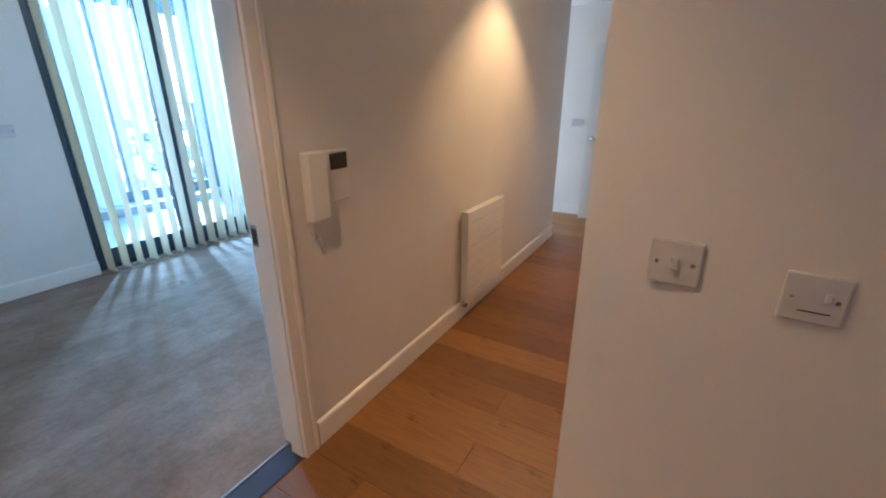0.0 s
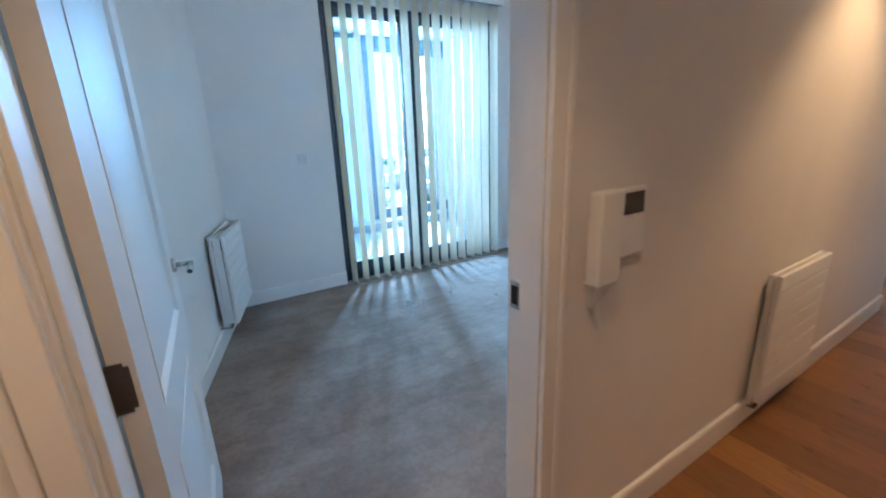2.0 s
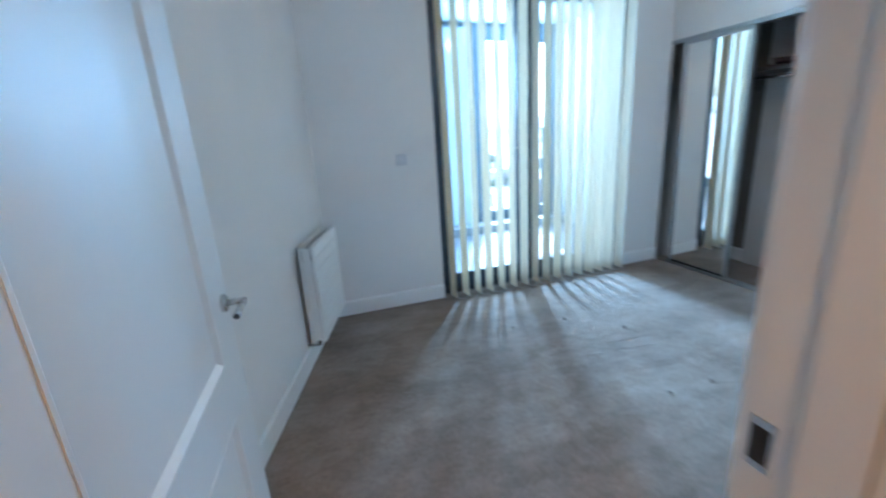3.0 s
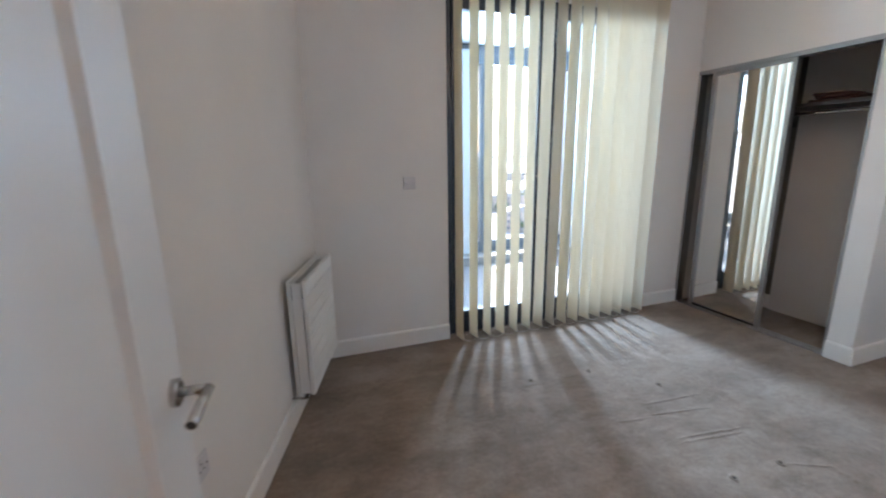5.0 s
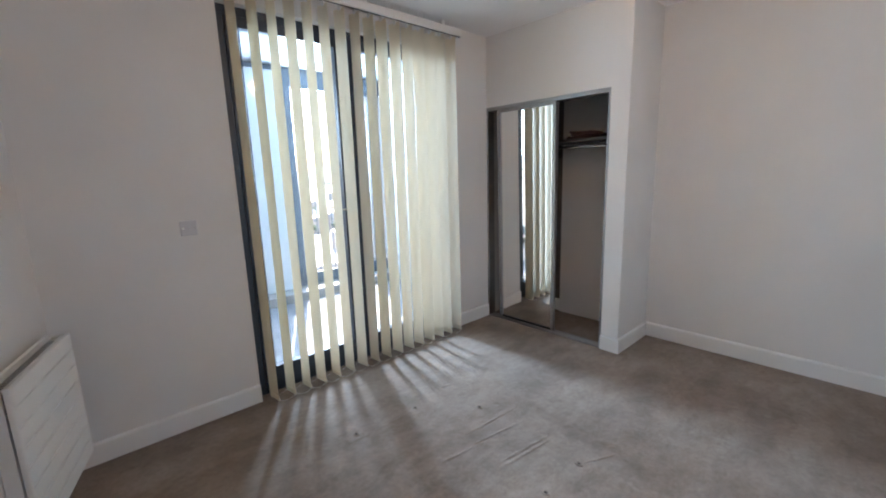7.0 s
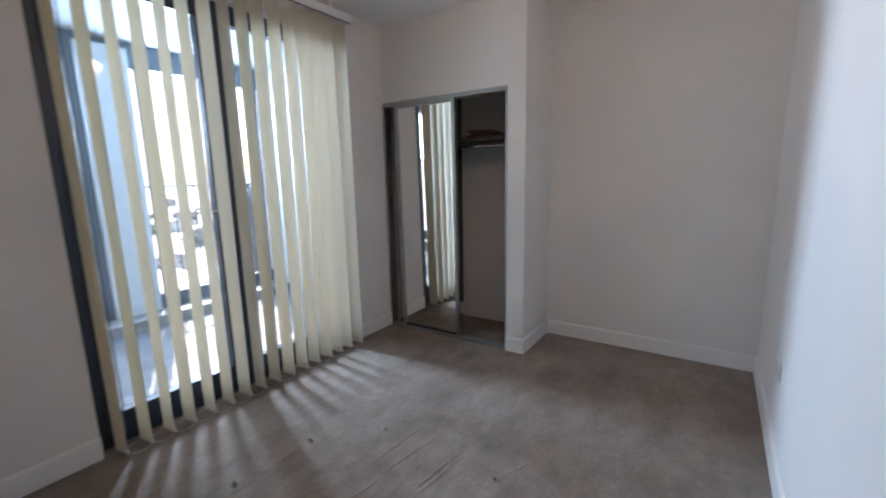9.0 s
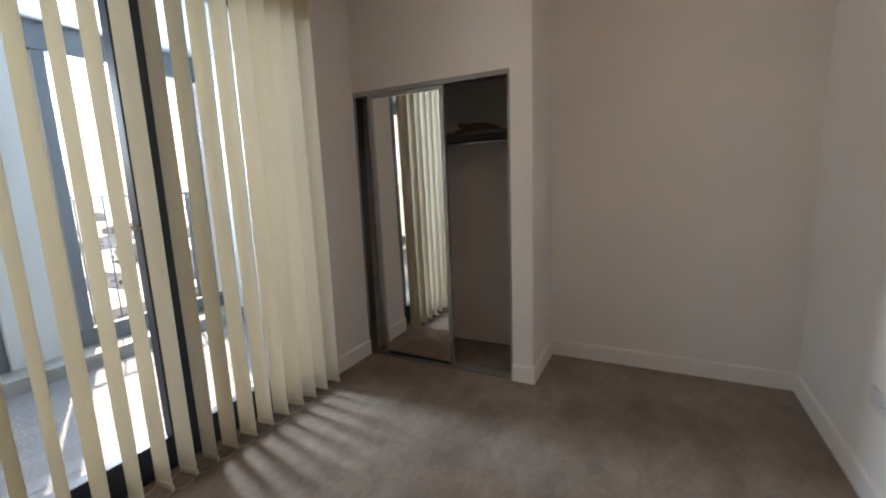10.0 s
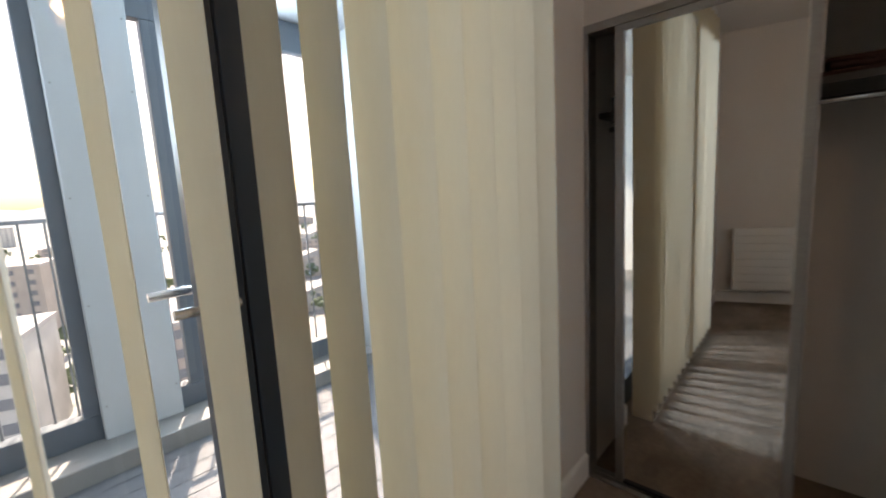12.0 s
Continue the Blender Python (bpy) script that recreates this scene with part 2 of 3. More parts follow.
# ---- plan (metres) ----
WX = -3.985                    # room face of the window wall
HX, RX = -0.90, -1.045          # hall face and room face of the dividing wall
D0, D1, DS = 0.15, 1.080, 1.050  # doorway between the linings, and the rebate on the latch side
DH = 2.04
WY0, WY1 = 1.55, 3.42          # window opening
WTOP = 2.52
WARD_Y = 3.90
WARD_X1, NIB_X = -2.745, -2.60
WARD_H = 2.093
BACK_Y = 4.455
CEIL_Z = 2.73
HALL_CEIL = 2.45
HALL_END = 4.49
SW_X, SW_Y = 0.144, 1.03        # corner of the wall with the light switches
FAR_Y = 5.67
LEFT = pose(WX, 0.59, 0, 0, 0, -16.2)   # the slanting wall: x along it towards the door, y into the room
LEFT_LEN = 3.06
BALC_Y0, BALC_Y1 = -0.6, 4.22

# floors
structure("floor_bedroom", boxes((-4.05, -1.005, -0.6, 4.70, -0.15, 0.0)), CARPET, "worn beige-grey carpet with brushed pile marks", "carpet")
structure("floor_hall_base", boxes((-3.5, 1.6, -1.6, 6.0, -0.16, -0.014)), TOWN, "dark screed under the oak boards", "floor")
structure("ceiling_bedroom", boxes((-4.3, -0.97, -0.6, 4.75, CEIL_Z, CEIL_Z + 0.2)), CEIL, "flat white painted bedroom ceiling", "ceiling")
structure("ceiling_hall", boxes((-0.97, 1.6, -1.6, 6.0, HALL_CEIL, HALL_CEIL + 0.25), (-3.5, -0.97, 4.70, 6.0, HALL_CEIL, HALL_CEIL + 0.25)), CEIL, "flat white painted hall ceiling", "ceiling")

# dividing wall between hall and bedroom
structure("wall_hall", boxes((RX, HX, D1 + 0.035, HALL_END, 0, CEIL_Z), (RX, HX, -1.6, D0 - 0.035, 0, CEIL_Z), (RX, HX, D0 - 0.035, D1 + 0.035, DH + 0.035, CEIL_Z)),
          WALL, "smooth off-white painted hall wall", "wall")
structure("wall_window", boxes((WX - 0.26, WX, -0.6, WY0, 0, CEIL_Z), (WX - 0.26, WX, WY1, 4.70, 0, CEIL_Z), (WX - 0.26, WX, WY0, WY1, WTOP, CEIL_Z)),
          WALL, "smooth off-white wall around the balcony doors", "wall")
structure("wall_left", boxes((-0.30, LEFT_LEN, -0.15, 0, 0, CEIL_Z)), WALL, "off-white slanting bedroom wall", "wall", LEFT)
structure("wall_wardrobe", boxes((WARD_X1, NIB_X, WARD_Y, BACK_Y + 0.135, 0, CEIL_Z), (WX, WARD_X1, WARD_Y, WARD_Y + 0.10, WARD_H, CEIL_Z)),
          WALL, "off-white wall framing the built-in wardrobe", "wall")
structure("wall_back", boxes((NIB_X, RX, BACK_Y, BACK_Y + 0.12, 0, CEIL_Z)), WALL, "plain off-white bedroom back wall", "wall")
structure("closet_interior", boxes((WX, WARD_X1, 4.53, 4.59, 0, CEIL_Z), (WX, WARD_X1, WARD_Y + 0.10, 4.53, 2.35, 2.40)), CLOSET_SHADE, "painted inside of the wardrobe, its shade put into a dark colour", "wall")
structure("wall_switch", boxes((SW_X, 1.6, SW_Y, SW_Y + 0.12, 0, HALL_CEIL), (SW_X, SW_X + 0.12, SW_Y + 0.12, FAR_Y, 0, HALL_CEIL)), WALL, "off-white hall wall carrying the light switches", "wall")
structure("wall_far", boxes((-3.5, 1.6, FAR_Y, FAR_Y + 0.12, 0, HALL_CEIL)), WALL, "pale wall at the end of the hall", "wall")
structure("wall_entrance", boxes((1.48, 1.6, -1.6, SW_Y, 0, HALL_CEIL), (HX, 1.48, -1.6, -1.48, 0, HALL_CEIL)), WALL, "plain off-white entrance hall walls", "wall")
structure("wall_living", boxes((-3.5, HX, HALL_END, HALL_END + 0.12, 0, HALL_CEIL)), WALL, "off-white wall beyond the hall corner", "wall")


# ---- skirting ----
def skirting(name, length, m):
    bm = bmesh.new()
    prof = [(0, 0), (0.016, 0), (0.016, 0.108), (0.012, 0.118), (0.004, 0.122), (0, 0.122)]
    rows = [[bm.verts.new((x, y, z)) for y, z in prof] for x in (0, length)]
    n = len(prof)
    for i in range(n):
        bm.faces.new((rows[0][i], rows[0][(i + 1) % n], rows[1][(i + 1) % n], rows[1][i]))
    bm.faces.new(rows[0])
    bm.faces.new(rows[1][::-1])
    return structure(name, bm, TRIM, "white gloss painted skirting board", "skirting", m)


skirting("baseboard_left", LEFT_LEN - 0.02, LEFT)
skirting("baseboard_window_a", WY0 - 0.605, pose(WX, WY0, 0, 0, 0, -90))
skirting("baseboard_window_b", WARD_Y - WY1, pose(WX, WARD_Y, 0, 0, 0, -90))
skirting("baseboard_nib", NIB_X - WARD_X1, pose(NIB_X, WARD_Y, 0, 0, 0, 180))
skirting("baseboard_return", BACK_Y - WARD_Y + 0.016, pose(NIB_X, BACK_Y, 0, 0, 0, -90))
skirting("baseboard_back", RX - NIB_X - 0.032, pose(RX - 0.016, BACK_Y, 0, 0, 0, 180))
skirting("baseboard_right", BACK_Y - D1 - 0.12, pose(RX, D1 + 0.12, 0, 0, 0, 90))
skirting("baseboard_hall", HALL_END + 0.12 - DS - 0.09, pose(HX, HALL_END + 0.12, 0, 0, 0, -90))
skirting("baseboard_corner", 2.5, pose(HX - 2.5 , HALL_END + 0.12, 0, 0, 0, 0))
skirting("baseboard_far", 3.5, pose(0.0, FAR_Y, 0, 0, 0, 180))
skirting("baseboard_switch", 1.2, pose(SW_X + 1.2, SW_Y, 0, 0, 0, 180))
skirting("baseboard_closet", WARD_X1 - WX, pose(WARD_X1, 4.53, 0, 0, 0, 180))


# ---- doorway ----
def door_frame():
    t = thing("door_frame_1", pose(0, 0, 0), "white painted door lining with stepped architrave", "door frame", kind="structure")
    for name, y0, y1 in (("lining", D0 - 0.035, D0), ("lining", D1, D1 + 0.035)):
        part(name, boxes((RX - 0.004, HX + 0.004, y0, y1, 0, DH), bevel=0.002), TRIM, t)
    part("lining", boxes((RX - 0.004, HX + 0.004, D0 - 0.035, D1 + 0.035, DH, DH + 0.035), bevel=0.002), TRIM, t)
    # stops against which the leaf shuts
    part("door_stop", boxes((RX + 0.078, HX + 0.003, DS, D1, 0, DH), bevel=0.002), TRIM, t)
    part("door_stop", boxes((RX + 0.030, HX - 0.012, D0, D0 + 0.013, 0, DH), bevel=0.002), TRIM, t)
    part("door_stop", boxes((RX + 0.045, HX - 0.025, D0, D1, DH - 0.014, DH), bevel=0.002), TRIM, t)
    # architraves: a flat board with a raised outer back band and an inner bead
    for side, x, s in (("hall", HX + 0.004, 1), ("room", RX - 0.004, -1)):
        for a, b in (((DS + 0.006 if s > 0 else D1 + 0.008), 1), (D0 - 0.008, -1)):
            strips = []
            for u0, u1, th in ((0.0, 0.050, 0.016), (0.050, 0.072, 0.020)):
                ys = sorted((a + b * u0, a + b * u1))
                xs = sorted((x, x + s * th))
                strips.append((xs[0], xs[1], ys[0], ys[1], 0, DH + 0.08))
            part("architrave", boxes(*strips, bevel=0.004, seg=2), TRIM, t)
        xs = sorted((x, x + s * 0.0165))
        part("architrave", boxes((xs[0], xs[1], D0 - 0.08, (DS if s > 0 else D1) + 0.078, DH + 0.008, DH + 0.081), bevel=0.002), TRIM, t)
    part("striker_plate", boxes((RX + 0.004, RX + 0.040, D1 - 0.0025, D1 + 0.001, 0.925, 1.008), bevel=0.001), CHROME, t, "satin steel striker plate with a latch hole")
    part("latch_hole", boxes((RX + 0.009, RX + 0.035, D1 - 0.0035, D1 - 0.0022, 0.938, 0.995)), RUBBER, t)
    return t


door_frame()
structure("threshold_strip", boxes((RX + 0.035, HX + 0.004, D0, D1, -0.012, 0.004), bevel=0.003), STRIP, "dark purple-grey threshold strip in the doorway", "threshold")
structure("threshold_edge", boxes((RX + 0.022, RX + 0.034, D0, D1, -0.012, 0.008), bevel=0.003), SILVER, "thin metal edge of the carpet", "threshold")


def lever(parent, m, flip=1):
    """Round rose and a bent round-bar lever; x along the door towards the hinge."""
    h = new("handle")
    h.parent = parent
    h.matrix_local = m
    h["label"] = "satin chrome lever handle on a round rose"
    bm = bmesh.new()
    tube(bm, (0, 0, 0), (0, 0.009, 0), 0.026, 28)
    tube(bm, (0, 0.009, 0), (0, 0.012, 0), 0.023, 28, 0.021)
    part("rose", bm, CHROME, h, smooth=False)
    bm = bmesh.new()
    tube(bm, (0, 0.008, 0), (0, 0.058, 0), 0.0095, 18)
    bmesh.ops.create_uvsphere(bm, u_segments=18, v_segments=10, radius=0.0098, matrix=Matrix.Translation((0, 0.058, 0)))
    tube(bm, (0, 0.058, 0), (flip * 0.115, 0.058, 0), 0.0095, 18)
    part("lever", bm, CHROME, h, smooth=True)
    bm = bmesh.new()
    tube(bm, (flip * 0.1145, 0.058, 0), (flip * 0.1158, 0.058, 0), 0.0068, 16)
    part("lever_end", bm, RUBBER, h, "dark hollow end of the lever")
    return h


def panel_door(name, m, label, width=0.92, height=2.02, handle=True, backside=True):
    """Two-panel moulded leaf. Local x from the hinge edge, y = 0 on the show face (facing +y), z up."""
    t = thing(name, m, label, "door", kind="structure")
    th, st = 0.040, 0.16
    p = [(0.20, 0.70), (0.853, height - 0.16)]
    leaf = [(0, st, -th, 0, 0.006, height), (width - st, width, -th, 0, 0.006, height),
            (st, width - st, -th, 0, 0.006, p[0][0]), (st, width - st, -th, 0, p[0][1], p[1][0]), (st, width - st, -th, 0, p[1][1], height)]
    bm = boxes(*leaf)
    for z0, z1 in p:
        box(bm, st, width - st, -th + 0.009, -0.009, z0, z1)
    part("leaf", bm, DOOR, t)
    for z0, z1 in p:                                   # sloping moulding round each panel, both faces
        x0, x1, w = st, width - st, 0.026
        out = ((x0, z0), (x1, z0), (x1, z1), (x0, z1))
        mid = ((x0 + 0.007, z0 + 0.007), (x1 - 0.007, z0 + 0.007), (x1 - 0.007, z1 - 0.007), (x0 + 0.007, z1 - 0.007))
        ins = ((x0 + w, z0 + w), (x1 - w, z0 + w), (x1 - w, z1 - w), (x0 + w, z1 - w))
        for s, y in ((1, 0.0), (-1, -th)):
            for k in range(4):
                bm = bmesh.new()
                rows = [[bm.verts.new((q[k % 4][0], y + s * d, q[k % 4][1])), bm.verts.new((q[(k + 1) % 4][0], y + s * d, q[(k + 1) % 4][1]))]
                        for q, d in ((out, -0.001), (out, 0.0022), (mid, 0.0026), (ins, -0.0088))]
                for a, b in zip(rows, rows[1:]):
                    bm.faces.new((a[0], a[1], b[1], b[0]))
                part("panel_moulding", bm, MOULD, t)
    if handle:
        lever(t, pose(width - 0.055, 0.0, 0.995), -1)
        lever(t, pose(width - 0.055, -th, 0.995, 0, 0, 180), 1)
        part("latch_plate", boxes((width - 0.0005, width + 0.001, -0.032, -0.008, 0.94, 1.06)), CHROME, t)
    return t


def hinge_on(parent, z):
    h = new("hinge")
    h.parent = parent
    h.matrix_local = pose(0, 0, z)
    h["label"] = "dark bronze butt hinge with rounded corners"
    bm = boxes((-0.0035, 0.0, -0.054, -0.010, -0.05, 0.05))
    bmesh.ops.bevel(bm, geom=[e for e in bm.edges if abs(e.verts[0].co.x - e.verts[1].co.x) > 0.001], offset=0.008, segments=4, affect="EDGES")
    for k in range(4):
        tube(bm, (-0.0032, -0.027 + 0.009 * (k % 2), -0.036 + 0.024 * k), (-0.0045, -0.027 + 0.009 * (k % 2), -0.036 + 0.024 * k), 0.004, 10)
    part("hinge_leaf", bm, HINGE, h)
    bm = bmesh.new()
    for k in range(5):
        tube(bm, (-0.005, -0.048, -0.05 + 0.0202 * k), (-0.005, -0.048, -0.0312 + 0.0202 * k), 0.0055, 12)
    part("knuckle", bm, HINGE, h, smooth=True)


# open leaf: its hinge edge faces the hall, its show face looks into the room
door = panel_door("door_1", pose(RX - 0.012, 0.200, 0, 0, 0, -3.3) @ Matrix.Diagonal((-1, 1, 1, 1)), "white satin panelled bedroom door standing open")
for z in (0.25, 1.00, 1.80):
    hinge_on(door, z)

far_door = panel_door("door_2", pose(SW_X - 0.055, 5.48, 0, 0, 0, 180), "white panelled door standing open at the hall end", 0.90, 2.02)

# ---- oak boards of the hall, across the passage ----
boards = thing("floor_hall", pose(0, 0, 0), "oiled orange-brown oak plank floor with knots", "wood floor", kind="structure")
rng = random.Random(4)
y = -1.5
plank_meshes = {}
while y < FAR_Y:
    w = 0.20
    x = (HX if y < HALL_END else -3.4) - rng.choice((0.0, 0.5, 0.9))
    end = 1.5 if y < SW_Y else SW_X
    start = HX + 0.0 if y < HALL_END else -3.4
    while x < end:
        length = rng.choice((1.2, 1.5, 1.8))
        a, b = max(x, start), min(x + length, end)
        if b - a > 0.03:
            key = round(b - a, 2)
            if key not in plank_meshes:
                bm = boxes((0.0006, key - 0.0006, 0.0006, w - 0.0006, -0.014, 0.0), bevel=0.0012)
                plank_meshes[key] = mesh_of("plank", bm, OAK)
            ob = new("plank", plank_meshes[key])
            ob.parent = boards
            ob.location = (a, y, 0)
        x += length
    y += w


# ---- radiators ----
def radiator(name, m, width, height, label, depth=0.10):
    """Flat-fronted double panel with grooves, side covers, top grille and a valve. Local x along the wall, y out, z from its foot."""
    t = thing(name, m, label, "radiator")
    grooves = 8
    bm = bmesh.new()
    step = height / (grooves)
    strip = mesh_of("front_strip", boxes((0.004, width - 0.004, depth - 0.010, depth, 0.0032, step - 0.0032), bevel=0.0025), RADI)
    for k in range(grooves):
        ob = new("front_strip", strip)
        ob.parent, ob.location = t, (0, 0, k * step)
    box(bm, 0.006, width - 0.006, depth - 0.015, depth - 0.0105, 0.004, height - 0.004)
    part("front_panel", bm, RADI, t)
    part("back_panel", boxes((0.004, width - 0.004, 0.03, 0.045, 0.0, height - 0.004), bevel=0.003), RADI, t)
    for x0, x1 in ((0.0, 0.012), (width - 0.012, width)):
        for y0, y1 in ((0.028, 0.050), (depth - 0.024, depth - 0.002)):
            part("side_cover", boxes((x0, x1, y0, y1, 0.0, height), bevel=0.005, seg=2), RADI, t)
        part("side_fin", boxes((x0 + 0.002, x1 - 0.002, 0.054, depth - 0.030, 0.01, height - 0.012)), RADI, t)
    # added dark block: stands in for the shade below the top grille
    part("convector", boxes((0.014, width - 0.014, 0.047, depth - 0.018, height - 0.10, height - 0.030)), GRILLE_SHADE, t, "dark block standing in for the shade inside the grille")
    for k in range(2):
        y0 = 0.060 + k * (depth - 0.090)
        part("grille_bar", boxes((0.012, width - 0.012, y0, y0 + 0.0025, height - 0.016, height - 0.006)), RADI, t)
    part("grille_floor", boxes((0.012, width - 0.012, 0.046, depth - 0.024, height - 0.155, height - 0.15)), RADI, t)
    n = int(width / 0.022)
    fin = mesh_of("grille_fin", boxes((0, 0.0012, 0.050, depth - 0.022, height - 0.022, height - 0.019)), RADI)
    for k in range(n):
        ob = new("grille_fin", fin)
        ob.parent, ob.location = t, (0.018 + k * (width - 0.036) / (n - 1), 0, 0)
    for x in (0.12, width - 0.12):
        part("wall_bracket", boxes((x, x + 0.03, 0.0, 0.032, 0.06, height - 0.06)), RADI, t)
    return t


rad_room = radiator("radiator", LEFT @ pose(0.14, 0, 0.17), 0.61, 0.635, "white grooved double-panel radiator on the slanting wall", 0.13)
bm = bmesh.new()
tube(bm, (0.585, 0.075, 0.03), (0.585, 0.075, -0.03), 0.009)
tube(bm, (0.585, 0.075, -0.03), (0.585, 0.0, -0.03), 0.007)
tube(bm, (0.585, 0.075, -0.015), (0.585, 0.075, 0.02), 0.014, 16)
part("valve", bm, CHROME, rad_room, "small chrome valve", smooth=True)

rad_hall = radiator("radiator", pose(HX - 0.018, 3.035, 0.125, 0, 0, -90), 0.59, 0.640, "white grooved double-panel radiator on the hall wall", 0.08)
bm = bmesh.new()
tube(bm, (0.575, 0.06, 0.03), (0.575, 0.06, -0.035), 0.009)
tube(bm, (0.575, 0.06, -0.035), (0.575, 0.0, -0.035), 0.007)
tube(bm, (0.575, 0.06, -0.02), (0.575, 0.06, 0.02), 0.014, 16)
part("valve", bm, CHROME, rad_hall, "small chrome valve", smooth=True)


# ---- plates on the walls ----
def plate(name, m, label, category, kind, w=0.086, h=0.086):
    """Local x across, y out of the wall, z up, origin at its middle."""
    t = thing(name, m, label, category)
    part("plate", boxes((-w / 2, w / 2, 0.0005, 0.009, -h / 2, h / 2), bevel=0.003, seg=2), PLATE, t)
    if kind != "blank":
        for x in (-w / 2 + 0.013, w / 2 - 0.013):
            bm = bmesh.new()
            tube(bm, (x, 0.0085, 0), (x, 0.0098, 0), 0.0038, 12)
            part("screw", bm, CHROME, t)
    if kind == "switch":
        part("rocker", boxes((-0.0075, 0.0075, 0.008, 0.0160, -0.013, 0.013), bevel=0.003), PLATE, t)
    if kind == "spur":
        part("rocker", boxes((-0.022, -0.012, 0.008, 0.0125, -0.004, 0.014), bevel=0.0015), PLATE, t)
        part("fuse_slot", boxes((-0.025, 0.018, 0.0088, 0.0096, -0.0235, -0.0215)), RUBBER, t)
    if kind == "socket":
        n = 2 if w > 0.1 else 1
        for k in range(n):
            cx = (k - (n - 1) / 2) * 0.06
            for dx, dz, ww, hh in ((0, 0.014, 0.004, 0.008), (-0.011, -0.008, 0.007, 0.004), (0.011, -0.008, 0.007, 0.004)):
                part("pin_hole", boxes((cx + dx - ww / 2, cx + dx + ww / 2, 0.0088, 0.0096, dz - hh / 2, dz + hh / 2)), RUBBER, t)
            part("rocker", boxes((cx - 0.006, cx + 0.006, 0.008, 0.012, 0.022, 0.036), bevel=0.0015), PLATE, t)
    if kind == "tv":
        bm = bmesh.new()
        tube(bm, (0, 0.008, 0), (0, 0.014, 0), 0.007, 16)
        part("outlet_ring", bm, PLATE, t)
    return t


plate("light_switch", pose(0.313, SW_Y, 1.150, 0, 0, 180), "white single light switch on the hall wall", "light switch", "switch")
plate("fused_spur", pose(0.521, SW_Y, 1.127, 0, 0, 180), "white switched fuse plate on the hall wall", "fuse switch", "spur")
plate("wall_plate", pose(WX, 1.262, 1.225, 0, 0, -90), "white outlet plate beside the window", "wall plate", "tv")
plate("wall_socket", LEFT @ pose(1.66, 0, 0.47), "white double wall socket near the door", "socket", "socket", 0.146, 0.086)
plate("wall_socket", pose(RX, 3.43, 0.456, 0, 0, 90), "white double wall socket above the carpet", "socket", "socket", 0.146, 0.086)
plate("light_switch", pose(-0.975, FAR_Y, 1.163, 0, 0, 180), "white double light switch at the hall end", "light switch", "switch", 0.146, 0.086)

# ---- intercom ----
ic = thing("intercom_handset", pose(HX, 1.262, 1.006, 0, 0, -90), "white wall intercom with handset and hanging cord", "intercom")
part("base_plate", boxes((-0.188, 0.040, 0.0, 0.020, 0.05, 0.250), bevel=0.006, seg=2), PLASTIC, ic)
part("handset", boxes((-0.038, 0.056, 0.012, 0.056, 0.0, 0.256), bevel=0.008, seg=3), PLASTIC, ic, "curved white plastic handset")
part("hook_button", boxes((-0.050, -0.042, 0.018, 0.034, 0.135, 0.195), bevel=0.003, seg=2), PLASTIC, ic)
part("display", boxes((-0.174, -0.082, 0.019, 0.0225, 0.176, 0.238), bevel=0.001), SCREEN, ic, "dark square screen")
bm = boxes((-0.030, 0.050, 0.004, 0.046, -0.075, 0.004))
for v in bm.verts:                                      # foot tapering down towards the wall
    if v.co.z < -0.05:
        v.co.x, v.co.y = 0.012 + (v.co.x - 0.012) * 0.35, 0.004 + (v.co.y - 0.004) * 0.35
part("cradle_foot", bm, PLASTIC, ic)
bm = bmesh.new()
last = None
for k in range(121):                                    # coiled cord hanging in a short loop
    u = k / 120
    a = u * 2 * math.pi * 15
    cx, cz = 0.012 - 0.022 * math.sin(math.pi * u), -0.06 - 0.085 * math.sin(math.pi * min(u * 0.98, 1))
    p = Vector((cx + 0.006 * math.cos(a), 0.020 + 0.006 * math.sin(a), cz))
    if last is not None:
        tube(bm, last, p, 0.0021, 5)
    last = p
part("cord", bm, PLASTIC, ic, "coiled white cord")


# ---- built-in wardrobe ----
ward = thing("sliding_wardrobe", pose(WX, WARD_Y, 0), "built-in wardrobe with mirrored sliding door, half open", "wardrobe")
W = WARD_X1 - WX
part("top_track", boxes((0.0, W, -0.006, 0.085, WARD_H - 0.035, WARD_H - 0.001), bevel=0.002), SILVER, ward, "silver top track")
part("bottom_track", boxes((0.0, W, 0.0, 0.085, 0.0, 0.010), (0.0, W, 0.008, 0.012, 0.010, 0.017), (0.0, W, 0.044, 0.048, 0.010, 0.017), bevel=0.001), SILVER, ward, "grooved silver floor track")
part("jamb", boxes((0.001, 0.020, -0.006, 0.085, 0.010, WARD_H - 0.035), bevel=0.002), SILVER, ward)
part("jamb", boxes((W - 0.016, W - 0.001, -0.006, 0.085, 0.010, WARD_H - 0.035), bevel=0.002), SILVER, ward)
M0, M1 = 0.132, 0.772
md = new("mirror_door")
md.parent = ward
md.matrix_local = pose(0, 0.023, 1.0, 0.8) @ pose(0, -0.023, -1.0)
md["label"] = "mirrored sliding door in a silver frame"
part("mirror", boxes((M0 + 0.03, M1 - 0.03, 0.022, 0.027, 0.032, WARD_H - 0.06)), MIRROR, md, "clear mirror glass")
part("door_stile", boxes((M0, M0 + 0.036, 0.010, 0.036, 0.018, WARD_H - 0.036), bevel=0.004, seg=2), SILVER, md)
